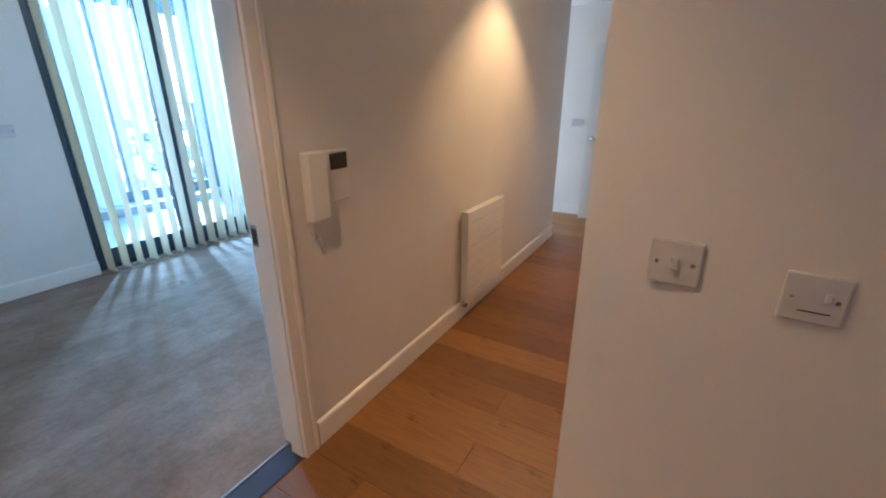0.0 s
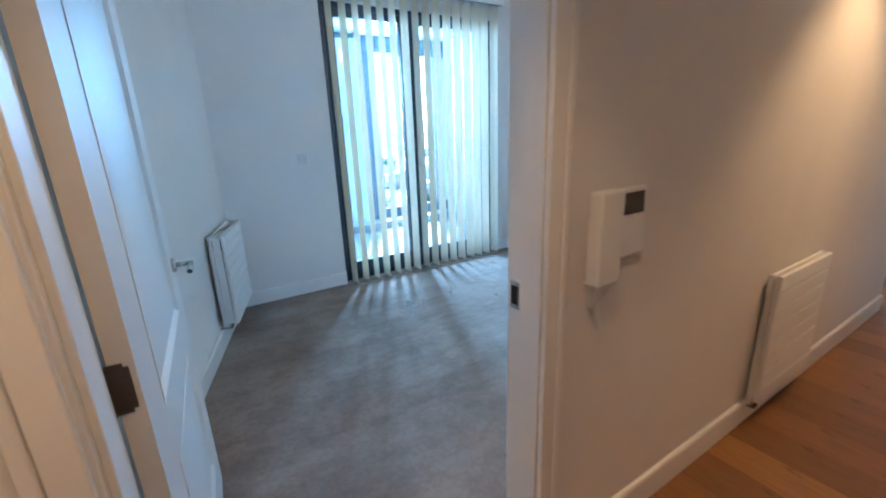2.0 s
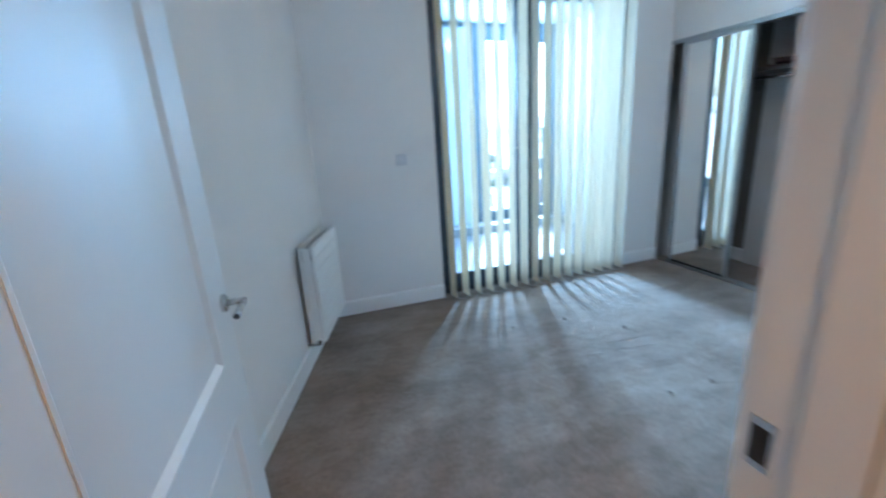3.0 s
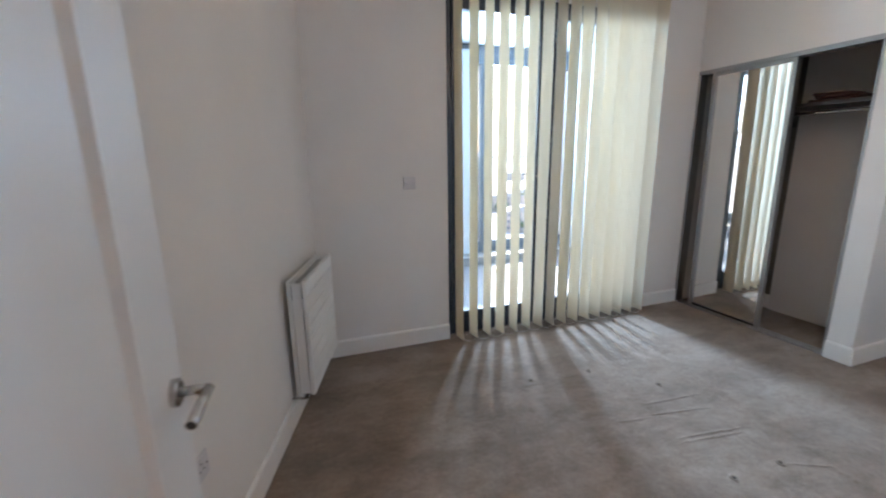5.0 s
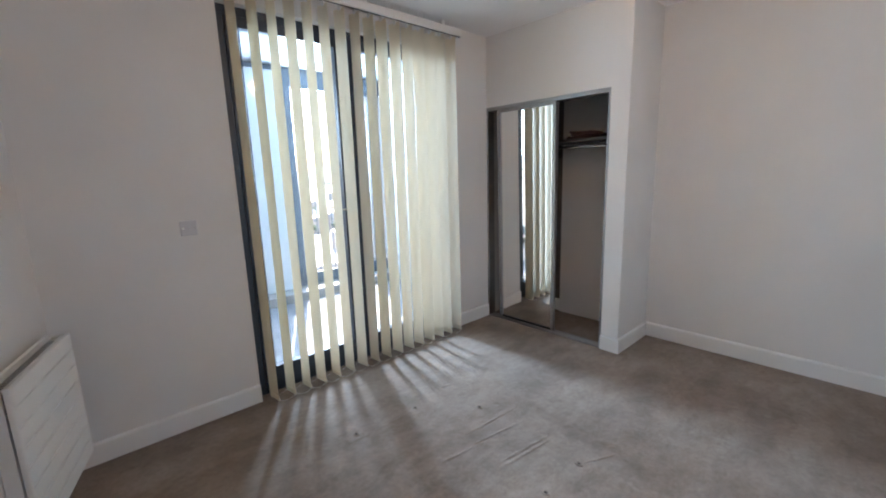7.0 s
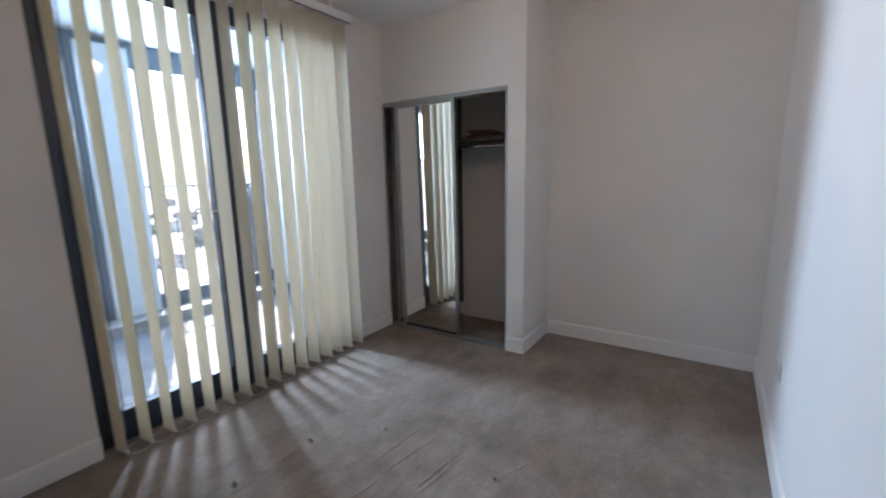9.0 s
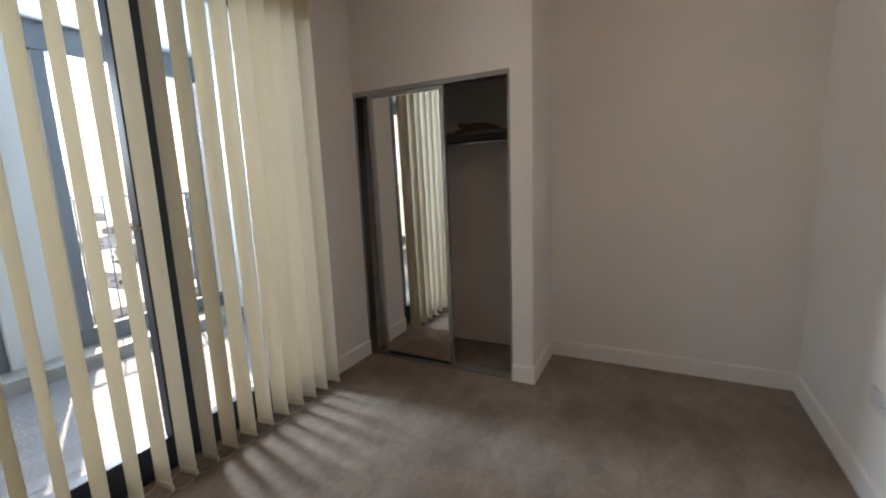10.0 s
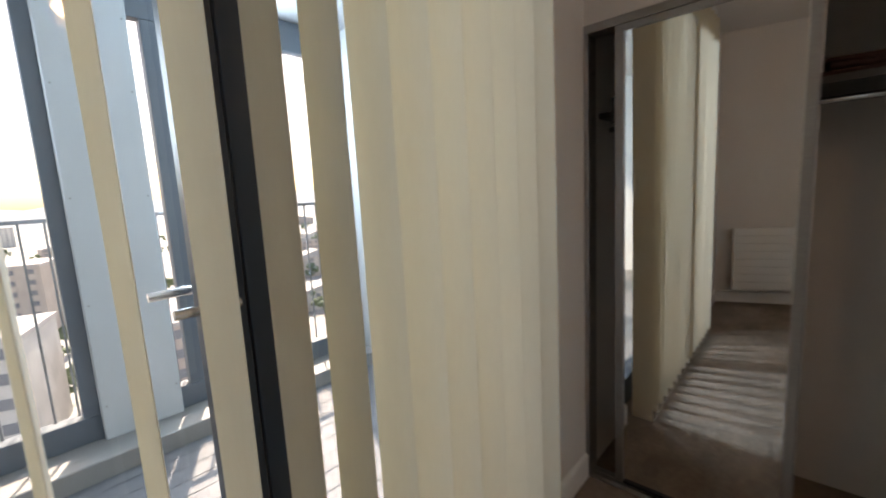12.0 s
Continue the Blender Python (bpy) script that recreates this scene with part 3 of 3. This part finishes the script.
part("door_stile", boxes((M1 - 0.036, M1, 0.010, 0.036, 0.018, WARD_H - 0.036), bevel=0.004, seg=2), SILVER, md)
part("door_rail", boxes((M0 + 0.036, M1 - 0.036, 0.012, 0.034, 0.018, 0.034), bevel=0.002), RUBBER, md)
part("door_rail", boxes((M0 + 0.036, M1 - 0.036, 0.012, 0.034, WARD_H - 0.062, WARD_H - 0.036), bevel=0.002), SILVER, md)
rd = new("rear_door")
rd.parent = ward
part("door_stile", boxes((0.150, 0.186, 0.046, 0.072, 0.018, WARD_H - 0.036), bevel=0.004, seg=2), SILVER, rd)
part("door_stile", boxes((0.720, 0.756, 0.046, 0.072, 0.018, WARD_H - 0.036), bevel=0.004, seg=2), SILVER, rd)
# backing takes the same darkened colour for the shade inside
part("backing", boxes((0.186, 0.720, 0.056, 0.062, 0.03, WARD_H - 0.04)), CLOSET_SHADE, rd)
part("soft_stop", boxes((0.100, 0.128, 0.038, 0.060, 1.68, 1.79), bevel=0.003), RUBBER, ward, "black plastic door catch")
part("shelf", boxes((0.002, W - 0.002, 0.16, 0.62, 1.725, 1.75), bevel=0.001), SHELF, ward, "dark laminate shelf")
part("shelf_cleat", boxes((0.002, W - 0.002, 0.59, 0.62, 1.60, 1.725)), SHELF, ward)
bm = bmesh.new()
tube(bm, (0.004, 0.30, 1.685), (W - 0.004, 0.30, 1.685), 0.0125, 18)
part("hanging_rail", bm, CHROME, ward, "chrome hanging rail", smooth=True)
cloth = thing("folded_cloth", pose(WX + 0.90, WARD_Y + 0.30, 1.751), "dark reddish folded cloth on the wardrobe shelf", "cloth")
bm = bmesh.new()
for k, (dx, dz, w) in enumerate(((0.0, 0.0, 0.30), (0.02, 0.022, 0.26), (-0.015, 0.042, 0.22))):
    box(bm, dx - w / 2, dx + w / 2, -0.10, 0.10, dz, dz + 0.020, bevel=0.009, seg=2)
for v in bm.verts:
    v.co.z += 0.006 * noise.noise(v.co * 9) if v.co.z > 0.01 else 0
RED, _nt, _b = nodes_of("dark_red_cloth", 0.9, 0.0, (0.05, 0.018, 0.014))
bump(_nt, _b, noise_at(_nt, 120, 3), 0.5, 0.002)
part("cloth", bm, RED, cloth, smooth=True)

# ---- balcony doors ----
win = thing("window_1", pose(0, 0, 0), "dark grey aluminium double balcony doors, glazed to the floor", "window", kind="structure")
FX0, FX1 = WX - 0.13, WX - 0.06
part("window_frame", boxes((FX0, FX1, WY0, WY0 + 0.055, 0.0, WTOP), (FX0, FX1, WY1 - 0.055, WY1, 0.0, WTOP), (FX0, FX1, WY0 + 0.055, WY1 - 0.055, WTOP - 0.05, WTOP),
                           (FX0, FX1, WY0 + 0.055, WY1 - 0.055, 0.0, 0.045), bevel=0.003), FRAME, win)


def glazed_leaf(y0, y1, handle):
    lf = new("door_leaf")
    lf.parent = win
    lf["label"] = "dark framed glazed leaf"
    x0, x1 = FX0 + 0.008, FX1 + 0.006
    z0, z1 = 0.048, WTOP - 0.053
    for d in ((x0, x1, y0, y0 + 0.065, z0, z1), (x0, x1, y1 - 0.075, y1, z0, z1)):
        part("stile", boxes(d, bevel=0.004, seg=2), FRAME, lf)
    for d in ((x0, x1, y0 + 0.075, y1 - 0.075, z0, 0.18), (x0, x1, y0 + 0.075, y1 - 0.075, 2.405, z1)):
        part("rail", boxes(d, bevel=0.004, seg=2), FRAME, lf)
    for d in ((x1 - 0.004, x1 + 0.002, y0 + 0.073, y0 + 0.079, 0.178, 2.407), (x1 - 0.004, x1 + 0.002, y1 - 0.079, y1 - 0.073, 0.178, 2.407),
              (x1 - 0.004, x1 + 0.002, y0 + 0.079, y1 - 0.079, 0.178, 0.184), (x1 - 0.004, x1 + 0.002, y0 + 0.079, y1 - 0.079, 2.401, 2.407)):
        part("gasket", boxes(d), RUBBER, lf)
    sheet("pane", pane_sheet(FX0 + 0.033, y0 + 0.060, y1 - 0.073, 0.175, 2.41), GLASS, lf, "clear glass")
    if handle:
        for s, x in ((1, x1), (-1, x0)):
            z = 1.248 if s > 0 else 1.258
            bm = boxes(tuple(sorted((x, x + s * 0.008))) + (y1 - 0.055, y1 - 0.022, z - 0.14, z + 0.08), bevel=0.003)
            tube(bm, (x, y1 - 0.038, z), (x + s * 0.045, y1 - 0.038, z), 0.009)
            tube(bm, (x + s * 0.045, y1 - 0.030, z), (x + s * 0.045, y1 - 0.138, z), 0.0095)
            part("lever", bm, CHROME, lf, "satin metal lever handle")


glazed_leaf(WY0 + 0.058, 2.403, True)
glazed_leaf(2.407, WY1 - 0.058, False)
structure("window_sill", boxes((WX - 0.26, WX - 0.003, WY0, WY1, -0.10, -0.004)), FRAME, "dark metal threshold of the balcony doors", "sill")

# ---- vertical blind ----
blind = thing("vertical_blind", pose(WX + 0.078, 0, 0), "cream fabric vertical blind with open slats", "blind")
part("headrail", boxes((-0.024, 0.024, WY0 - 0.02, 3.475, 2.635, 2.693), bevel=0.003), PLASTIC, blind, "white plastic headrail")
part("rail_groove", boxes((-0.008, 0.008, WY0, 3.47, 2.6335, 2.636)), RUBBER, blind)
for yb in (1.75, 2.5, 3.25):
    part("ceiling_bracket", boxes((-0.015, 0.015, yb, yb + 0.03, 2.693, CEIL_Z)), PLASTIC, blind)
rng = random.Random(11)
SLAT_W = 0.117
slat_meshes = []
for v in range(4):                                     # gently bowed hanging strips, each with its own slow twist
    bm = bmesh.new()
    nz, nx = 14, 6
    grid = []
    for i in range(nz + 1):
        z = 0.03 + (2.61 - 0.03) * i / nz
        tw = radians(1.6) * math.sin(i * 0.5 + v * 1.7)
        line = []
        for j in range(nx + 1):
            u = (j / nx - 0.5) * SLAT_W
            bow = 0.010 * (1 - (2 * j / nx - 1) ** 2)
            line.append((u * math.cos(tw) - bow * math.sin(tw), u * math.sin(tw) + bow * math.cos(tw) - 0.003, z))
        grid.append(line)
    front = [[bm.verts.new(p) for p in line] for line in grid]
    back = [[bm.verts.new((p[0], p[1] - 0.0009, p[2])) for p in line] for line in grid]
    for i in range(nz):
        for j in range(nx):
            bm.faces.new((front[i][j], front[i][j + 1], front[i + 1][j + 1], front[i + 1][j]))
            bm.faces.new((back[i][j], back[i + 1][j], back[i + 1][j + 1], back[i][j + 1]))
    for j in (0, nx):                                  # the two cut edges
        for i in range(nz):
            bm.faces.new([bm.verts.new(v.co) for v in (front[i][j], front[i + 1][j], back[i + 1][j], back[i][j])])
    slat_meshes.append(mesh_of("slat", bm, BLIND, True))
weight_mesh = mesh_of("weight", boxes((-SLAT_W / 2 + 0.004, SLAT_W / 2 - 0.004, -0.002, 0.006, 0.022, 0.052), bevel=0.001), BLIND)
hanger_mesh = mesh_of("hanger", boxes((-0.012, 0.012, -0.001, 0.003, 2.60, 2.638)), PLASTIC)
SLATS, FIRST, STEP = 16, 1.612, 0.1158
slat_pose = []
for k in range(SLATS):
    turn = 8 + rng.uniform(-4.0, 4.0)
    m = pose(0, FIRST + STEP * k + rng.uniform(-0.004, 0.004), 0, rng.uniform(-0.12, 0.12), 0, turn)
    slat_pose.append(m)
    for name, me in (("slat", slat_meshes[k % 4]), ("weight", weight_mesh), ("hanger", hanger_mesh)):
        ob = new(name, me)
        ob.parent = blind
        ob.matrix_local = m
for side in (-0.056, 0.056):                           # bead chain from foot to foot
    bm = bmesh.new()
    for a, b in zip(slat_pose, slat_pose[1:]):
        p0, p1 = a @ Vector((side, 0.002, 0.032)), b @ Vector((side, 0.002, 0.032))
        prev = p0
        for i in range(1, 9):
            u = i / 8
            p = p0.lerp(p1, u) - Vector((0, 0, 0.022 * 4 * u * (1 - u)))
            tube(bm, prev, p, 0.0011, 4)
            prev = p
    part("bead_chain", bm, PLASTIC, blind)

# ---- balcony (glazed winter garden) ----
X0 = WX - 0.26
deck = thing("balcony_deck", pose(0, 0, 0), "grey grooved composite decking in sunlight", "decking", kind="structure")
bw = 0.135
xk = X0 - bw
bm = bmesh.new()
LEN = BALC_Y1 - BALC_Y0
box(bm, 0, bw - 0.010, 0, LEN, -0.025, -0.0045)
for g in range(7):
    gx = 0.001 + g * 0.0182
    box(bm, gx, gx + 0.0125, 0, LEN, -0.006, 0.0)
board_mesh = mesh_of("deck_board", bm, DECK)
while xk > -6.090:
    ob = new("deck_board", board_mesh)
    ob.parent = deck
    ob.location = (xk, BALC_Y0, -0.01)
    xk -= bw
structure("balcony_slab", boxes((-6.740, X0 - 0.001, BALC_Y0 - 0.1, BALC_Y1 + 0.1, -0.30, -0.037)), KERB, "concrete balcony slab under the decking", "slab")
structure("balcony_kerb", boxes((-6.340, -5.98, BALC_Y0, BALC_Y1, -0.036, 0.10), bevel=0.006), KERB, "pale metal-capped kerb below the balcony glazing", "kerb")
structure("balcony_soffit", boxes((-6.380, X0 - 0.001, BALC_Y0 - 0.1, BALC_Y1 + 0.1, 2.76, 2.99)), SOFFIT, "grey balcony ceiling", "ceiling")
structure("balcony_wall_side", boxes((-6.640, X0 - 0.001, BALC_Y1, BALC_Y1 + 0.1, -0.036, 2.76), (-6.640, X0 - 0.001, BALC_Y0 - 0.1, BALC_Y0, -0.036, 2.76)), PANEL, "pale panelled balcony end walls", "wall")
structure("facade_upper", boxes((-6.380, -3.9, BALC_Y0 - 0.1, BALC_Y1 + 0.1, 3.0, 6.0)), PANEL, "pale cladding of the floor above", "facade")
structure("facade_wall", boxes((X0, WX - 0.001, -6.040, -0.61, -3.0, 6.0)), PANEL, "pale outer wall of the block", "facade")

glaz = thing("window_2", pose(0, 0, 0), "grey aluminium balcony glazing in bays between pale panels", "window", kind="structure")
GZ0, GZ1 = 0.10, 2.76
part("head_rail", boxes((-6.330, -6.250, BALC_Y0, BALC_Y1, 2.54, GZ1), bevel=0.004), OUTFRAME, glaz, "dark grey head rail")
part("sill_rail", boxes((-6.330, -6.250, BALC_Y0, BALC_Y1, GZ0, 0.25), bevel=0.004), OUTFRAME, glaz)
BAYS = ((-0.55, 0.75), (1.15, 2.40), (2.86, 4.14))
for a, b in BAYS:
    for y0, y1 in ((a, a + 0.09), (b - 0.09, b)):
        part("mullion", boxes((-6.325, -6.255, y0, y1, 0.25, 2.54), bevel=0.004), OUTFRAME, glaz)
    sheet("pane", pane_sheet(-6.290, a + 0.085, b - 0.085, 0.245, 2.545), GLASS, glaz, "clear glass")
for a, b in ((0.77, 1.13), (2.385, 2.79)):
    part("cladding_panel", boxes((-6.310, -6.210, a, b, 0.088, 2.70), bevel=0.006), PANEL, glaz, "pale grey-white cladding panel")
    bm = bmesh.new()
    for z in (0.3, 0.9, 1.5, 2.1, 2.5):
        for y0 in (a + 0.025, b - 0.025):
            tube(bm, (-6.212, y0, z), (-6.207, y0, z), 0.006, 8)
    part("rivets", bm, KERB, glaz)

rail = thing("balcony_railing", pose(0, 0, 0), "thin grey metal railing with upright bars", "railing")
part("top_rail", boxes((-6.700, -6.660, BALC_Y0, BALC_Y1, 1.37, 1.395), bevel=0.003), OUTFRAME, rail)
part("bottom_rail", boxes((-6.695, -6.665, BALC_Y0, BALC_Y1, 0.10, 0.12)), OUTFRAME, rail)
bar_mesh = mesh_of("bar", boxes((-6.686, -6.674, -0.006, 0.006, 0.12, 1.37)), OUTFRAME)
yb = BALC_Y0 + 0.05
while yb < BALC_Y1:
    ob = new("bar", bar_mesh)
    ob.parent = rail
    ob.location = (0, yb, 0)
    yb += 0.115
for yb in (BALC_Y0 + 0.02, 1.0, 2.62, BALC_Y1 - 0.02):
    part("post", boxes((-6.700, -6.660, yb - 0.02, yb + 0.02, -0.3, 1.37)), OUTFRAME, rail)

# ---- the town below ----
GROUND_Z = -34.0
structure("ground", boxes((-4000, 3000, -3500, 3500, GROUND_Z - 1, GROUND_Z)), TOWN, "pale town ground far below the balcony", "ground")


def town_house(m, w, d, h, storeys, roof, material, label):
    t = thing("apartment_building" if storeys > 3 else "terraced_house", m, label, "building", "houses of the town")
    part("wall", boxes((-w / 2, w / 2, -d / 2, d / 2, 0, h)), material, t)
    bm = bmesh.new()
    if roof:
        a = [bm.verts.new(p) for p in ((-w / 2 - 0.3, -d / 2 - 0.3, h), (w / 2 + 0.3, -d / 2 - 0.3, h), (w / 2 + 0.3, d / 2 + 0.3, h), (-w / 2 - 0.3, d / 2 + 0.3, h))]
        r = [bm.verts.new(p) for p in ((-w / 2, 0, h + roof), (w / 2, 0, h + roof))]
        for f in ((a[0], a[1], r[1], r[0]), (a[2], a[3], r[0], r[1]), (a[0], r[0], a[3]), (a[1], a[2], r[1]), (a[3], a[2], a[1], a[0])):
            bm.faces.new(f)
    else:
        box(bm, -w / 2 - 0.2, w / 2 + 0.2, -d / 2 - 0.2, d / 2 + 0.2, h, h + 0.6)
    part("roof", bm, ROOFING, t)
    n = max(2, int(d / 4))
    for s in range(storeys):
        bm = bmesh.new()
        z = (s + 0.35) * h / storeys
        for k in range(n):
            yc = -d / 2 + (k + 0.5) * d / n
            box(bm, w / 2 - 0.05, w / 2 + 0.06, yc - 0.7, yc + 0.7, z, z + 0.45 * h / storeys)
        part("window_row", bm, WINDARK, t)
    return t


rng = random.Random(23)
for r in range(9):
    dist = 75 + 34 * r + 7 * r * r
    for c in range(9):
        yy = dist * (-0.35 + 1.9 * (c + rng.uniform(0.1, 0.9)) / 9)
        kind = rng.random()
        if kind < 0.30:
            st = rng.randint(4, 7)
            w, d, h, rf, mat, lb = rng.uniform(12, 20), rng.uniform(14, 34), 3.0 * st, 0, rng.choice((RENDERED, BRICK)), "flat-roofed apartment block seen far below"
        else:
            st = rng.choice((2, 2, 3))
            w, d, h, rf, mat, lb = rng.uniform(8, 11), rng.uniform(14, 36), 3.0 * st, 3.0, rng.choice((BRICK, BRICK, RENDERED)), "brick terrace with pitched roof seen far below"
        town_house(pose(-6 - dist, yy, GROUND_Z, 0, 0, rng.uniform(-25, 25)), w, d, h, st, rf, mat, lb)
ico = bmesh.new()
bmesh.ops.create_icosphere(ico, subdivisions=1, radius=1.0)
unit = np.array([v.co[:] for v in ico.verts])
tris = np.array([[v.index for v in f.verts] for f in ico.faces])
ico.free()
vs, fs = [], []
for k in range(300):                                   # street trees as loose clumps of leaves
    dist = rng.uniform(60, 480)
    c = np.array((-6 - dist, dist * rng.uniform(-0.35, 1.55), GROUND_Z))
    for j in range(9):
        p = c + np.array((rng.gauss(0, 1.6), rng.gauss(0, 1.6), rng.uniform(2.0, 7.0)))
        fs.append(tris + len(vs) * len(unit))
        vs.append(p + unit * np.array([[rng.uniform(0.7, 1.5) for _ in range(3)]]) * np.random.uniform(0.7, 1.25, (len(unit), 1)))
tree_mesh = bpy.data.meshes.new("far_trees")
tree_mesh.from_pydata(np.concatenate(vs).tolist(), [], np.concatenate(fs).tolist())
tree_mesh.materials.append(LEAF)
tagged(new("far_trees", tree_mesh), "green street trees far below among the houses", "trees", kind="stuff")

# pale blue-grey of the added hills: distance haze painted as colour
HAZE = painted("hill_haze_paint", (0.34, 0.38, 0.42), 0.95, 0.08, 0.02, 0.0)
bm = bmesh.new()
foot, crest = [], []
for k in range(61):                                    # low hills added to close the horizon
    a = radians(90 + 180 * k / 60)
    d = 1700 + 250 * noise.noise(Vector((k * 0.31, 2.0, 0)))
    foot.append(bm.verts.new((d * math.cos(a), d * math.sin(a), GROUND_Z)))
    crest.append(bm.verts.new((d * 1.15 * math.cos(a), d * 1.15 * math.sin(a), 26 + 26 * noise.noise(Vector((k * 0.43, 7.0, 0))))))
for k in range(60):
    bm.faces.new((foot[k], foot[k + 1], crest[k + 1], crest[k]))
structure("backdrop", bm, HAZE, "low hills added beyond the town, haze put into their colour", "hills", smooth=True)

# ---- pendant lamp in the middle of the bedroom ----
pend = thing("pendant_lamp", pose(-1.955, 2.515, CEIL_Z), "plain white pendant with a lit warm bulb", "pendant lamp")
bm = bmesh.new()
tube(bm, (0, 0, -0.022), (0, 0, -0.001), 0.042, 28, 0.05)
part("ceiling_rose", bm, PLASTIC, pend)
bm = bmesh.new()
tube(bm, (0, 0, -0.15), (0, 0, -0.02), 0.003, 8)
part("flex", bm, PLASTIC, pend)
bm = bmesh.new()
tube(bm, (0, 0, -0.20), (0, 0, -0.15), 0.019, 20, 0.014)
part("lampholder", bm, PLASTIC, pend)
bm = bmesh.new()
bmesh.ops.create_uvsphere(bm, u_segments=24, v_segments=16, radius=0.032, matrix=Matrix.Translation((0, 0, -0.24)) @ Matrix.Diagonal((1.5, 1.5, 1.2, 1)))
part("bulb", bm, LAMPGLOW, pend, "glowing warm bulb", smooth=True)
data = bpy.data.lights.new("pendant_bulb", "POINT")
data.energy, data.color, data.shadow_soft_size = 0.20, (1.0, 0.62, 0.34), 0.04
new("pendant_bulb", data).location = (-1.955, 2.515, CEIL_Z - 0.30)

# ---- ruts left by furniture feet in the pile ----
def rut(x0, y0, x1, y1, w=0.011, h=0.006):
    """A low pinched ridge of pile, tapered to its ends."""
    a, b = Vector((x0, y0, 0)), Vector((x1, y1, 0))
    way = (b - a)
    side = Vector((-way.y, way.x, 0)).normalized()
    bm = bmesh.new()
    rows = []
    n = max(6, int(way.length / 0.03))
    for i in range(n + 1):
        u = i / n
        f = (4 * u * (1 - u)) ** 0.5 if 0 < u < 1 else 0.05
        c = a + way * u + side * 0.004 * noise.noise(Vector((x0 * 7 + u * 9, y0 * 5, 0)))
        ww, hh = w * (0.5 + 0.5 * f), h * f * (0.6 + 0.4 * noise.noise(Vector((u * 14, x0, y0))))
        rows.append([bm.verts.new(c + side * s * ww + Vector((0, 0, z))) for s, z in ((-1, -0.001), (-0.45, hh * 0.7), (0, hh), (0.5, hh * 0.5), (1, -0.001))])
    for r0, r1 in zip(rows, rows[1:]):
        for k in range(4):
            bm.faces.new((r0[k], r0[k + 1], r1[k + 1], r1[k]))
    ob = part("pile_rut", bm, CARPET, bpy.data.objects["floor_bedroom"], smooth=True)
    return ob


for r in ((-3.151, 1.711, -3.145, 1.866), (-3.144, 1.859, -3.152, 2.212), (-3.245, 2.467, -3.186, 2.699), (-2.654, 2.206, -2.578, 2.622),
          (-2.452, 2.189, -2.394, 2.611), (-2.421, 2.182, -2.364, 2.597), (-2.152, 2.506, -2.048, 2.718), (-2.664, 1.994, -2.634, 2.197), (-2.737, 2.254, -2.704, 2.686)):
    rut(*r, 0.013, 0.006)


def dent(x, y, size=0.022):
    """A small pit left by a furniture foot: a dark disc painted as its shade and a raised rim."""
    bm = bmesh.new()
    rings = []
    for rad, z in ((1.9, -0.001), (1.35, 0.007), (1.0, 0.006), (0.75, 0.0015), (0.3, 0.0012)):
        rings.append([bm.verts.new((x + size * rad * math.cos(k * math.pi / 8) * (1 + 0.18 * math.sin(3 * k)), y + 0.7 * size * rad * math.sin(k * math.pi / 8), z)) for k in range(16)])
    for r0, r1 in zip(rings, rings[1:]):
        for k in range(16):
            bm.faces.new((r0[k], r0[(k + 1) % 16], r1[(k + 1) % 16], r1[k]))
    part("pile_rim", bm, CARPET, bpy.data.objects["floor_bedroom"], smooth=True)
    bm = bmesh.new()
    bmesh.ops.create_circle(bm, cap_ends=True, segments=14, radius=size * 0.72, matrix=Matrix.Translation((x, y, 0.003)) @ Matrix.Diagonal((1, 0.7, 1, 1)))
    part("pit_shade_disc", bm, PIT_SHADE, bpy.data.objects["floor_bedroom"])


# near-black colour that paints the shade in each dent
PIT_SHADE = painted("dent_shade_paint", (0.035, 0.028, 0.024), 0.95, 0.2, 120.0, 0.4)
for x, y in ((-3.16, 2.23), (-2.87, 2.528), (-2.152, 2.499), (-3.196, 1.812), (-2.162, 2.212)):
    dent(x, y, 0.013)

# ---- hall lamps ----
for x, y in ((-0.48, 2.92), (-0.35, 0.45), (-0.40, -0.55)):
    t = thing("ceiling_downlight", pose(x, y, HALL_CEIL), "small round recessed warm ceiling downlight", "downlight", "hall downlights")
    bm = bmesh.new()
    tube(bm, (0, 0, -0.004), (0, 0, 0.0), 0.045, 28)
    part("bezel", bm, CHROME, t)
    bm = bmesh.new()
    tube(bm, (0, 0, -0.006), (0, 0, -0.0042), 0.028, 24)
    part("lens", bm, LAMPGLOW, t, "glowing warm lens")
    downlight(x, y, HALL_CEIL - 0.012, 12.5 if y > 2 else (7.0 if y > 0 else 10.0), 100)

# window of the living space beyond the hall, out of sight
structure("wall_living_window", boxes((-3.5, -3.38, HALL_END + 0.12, 4.90, 0, HALL_CEIL), (-3.5, -3.38, 5.38, FAR_Y, 0, HALL_CEIL), (-3.5, -3.38, 4.90, 5.38, 2.2, HALL_CEIL), (-3.5, -3.38, 4.90, 5.38, 0, 0.3)), WALL, "pale wall round the living space window", "wall")
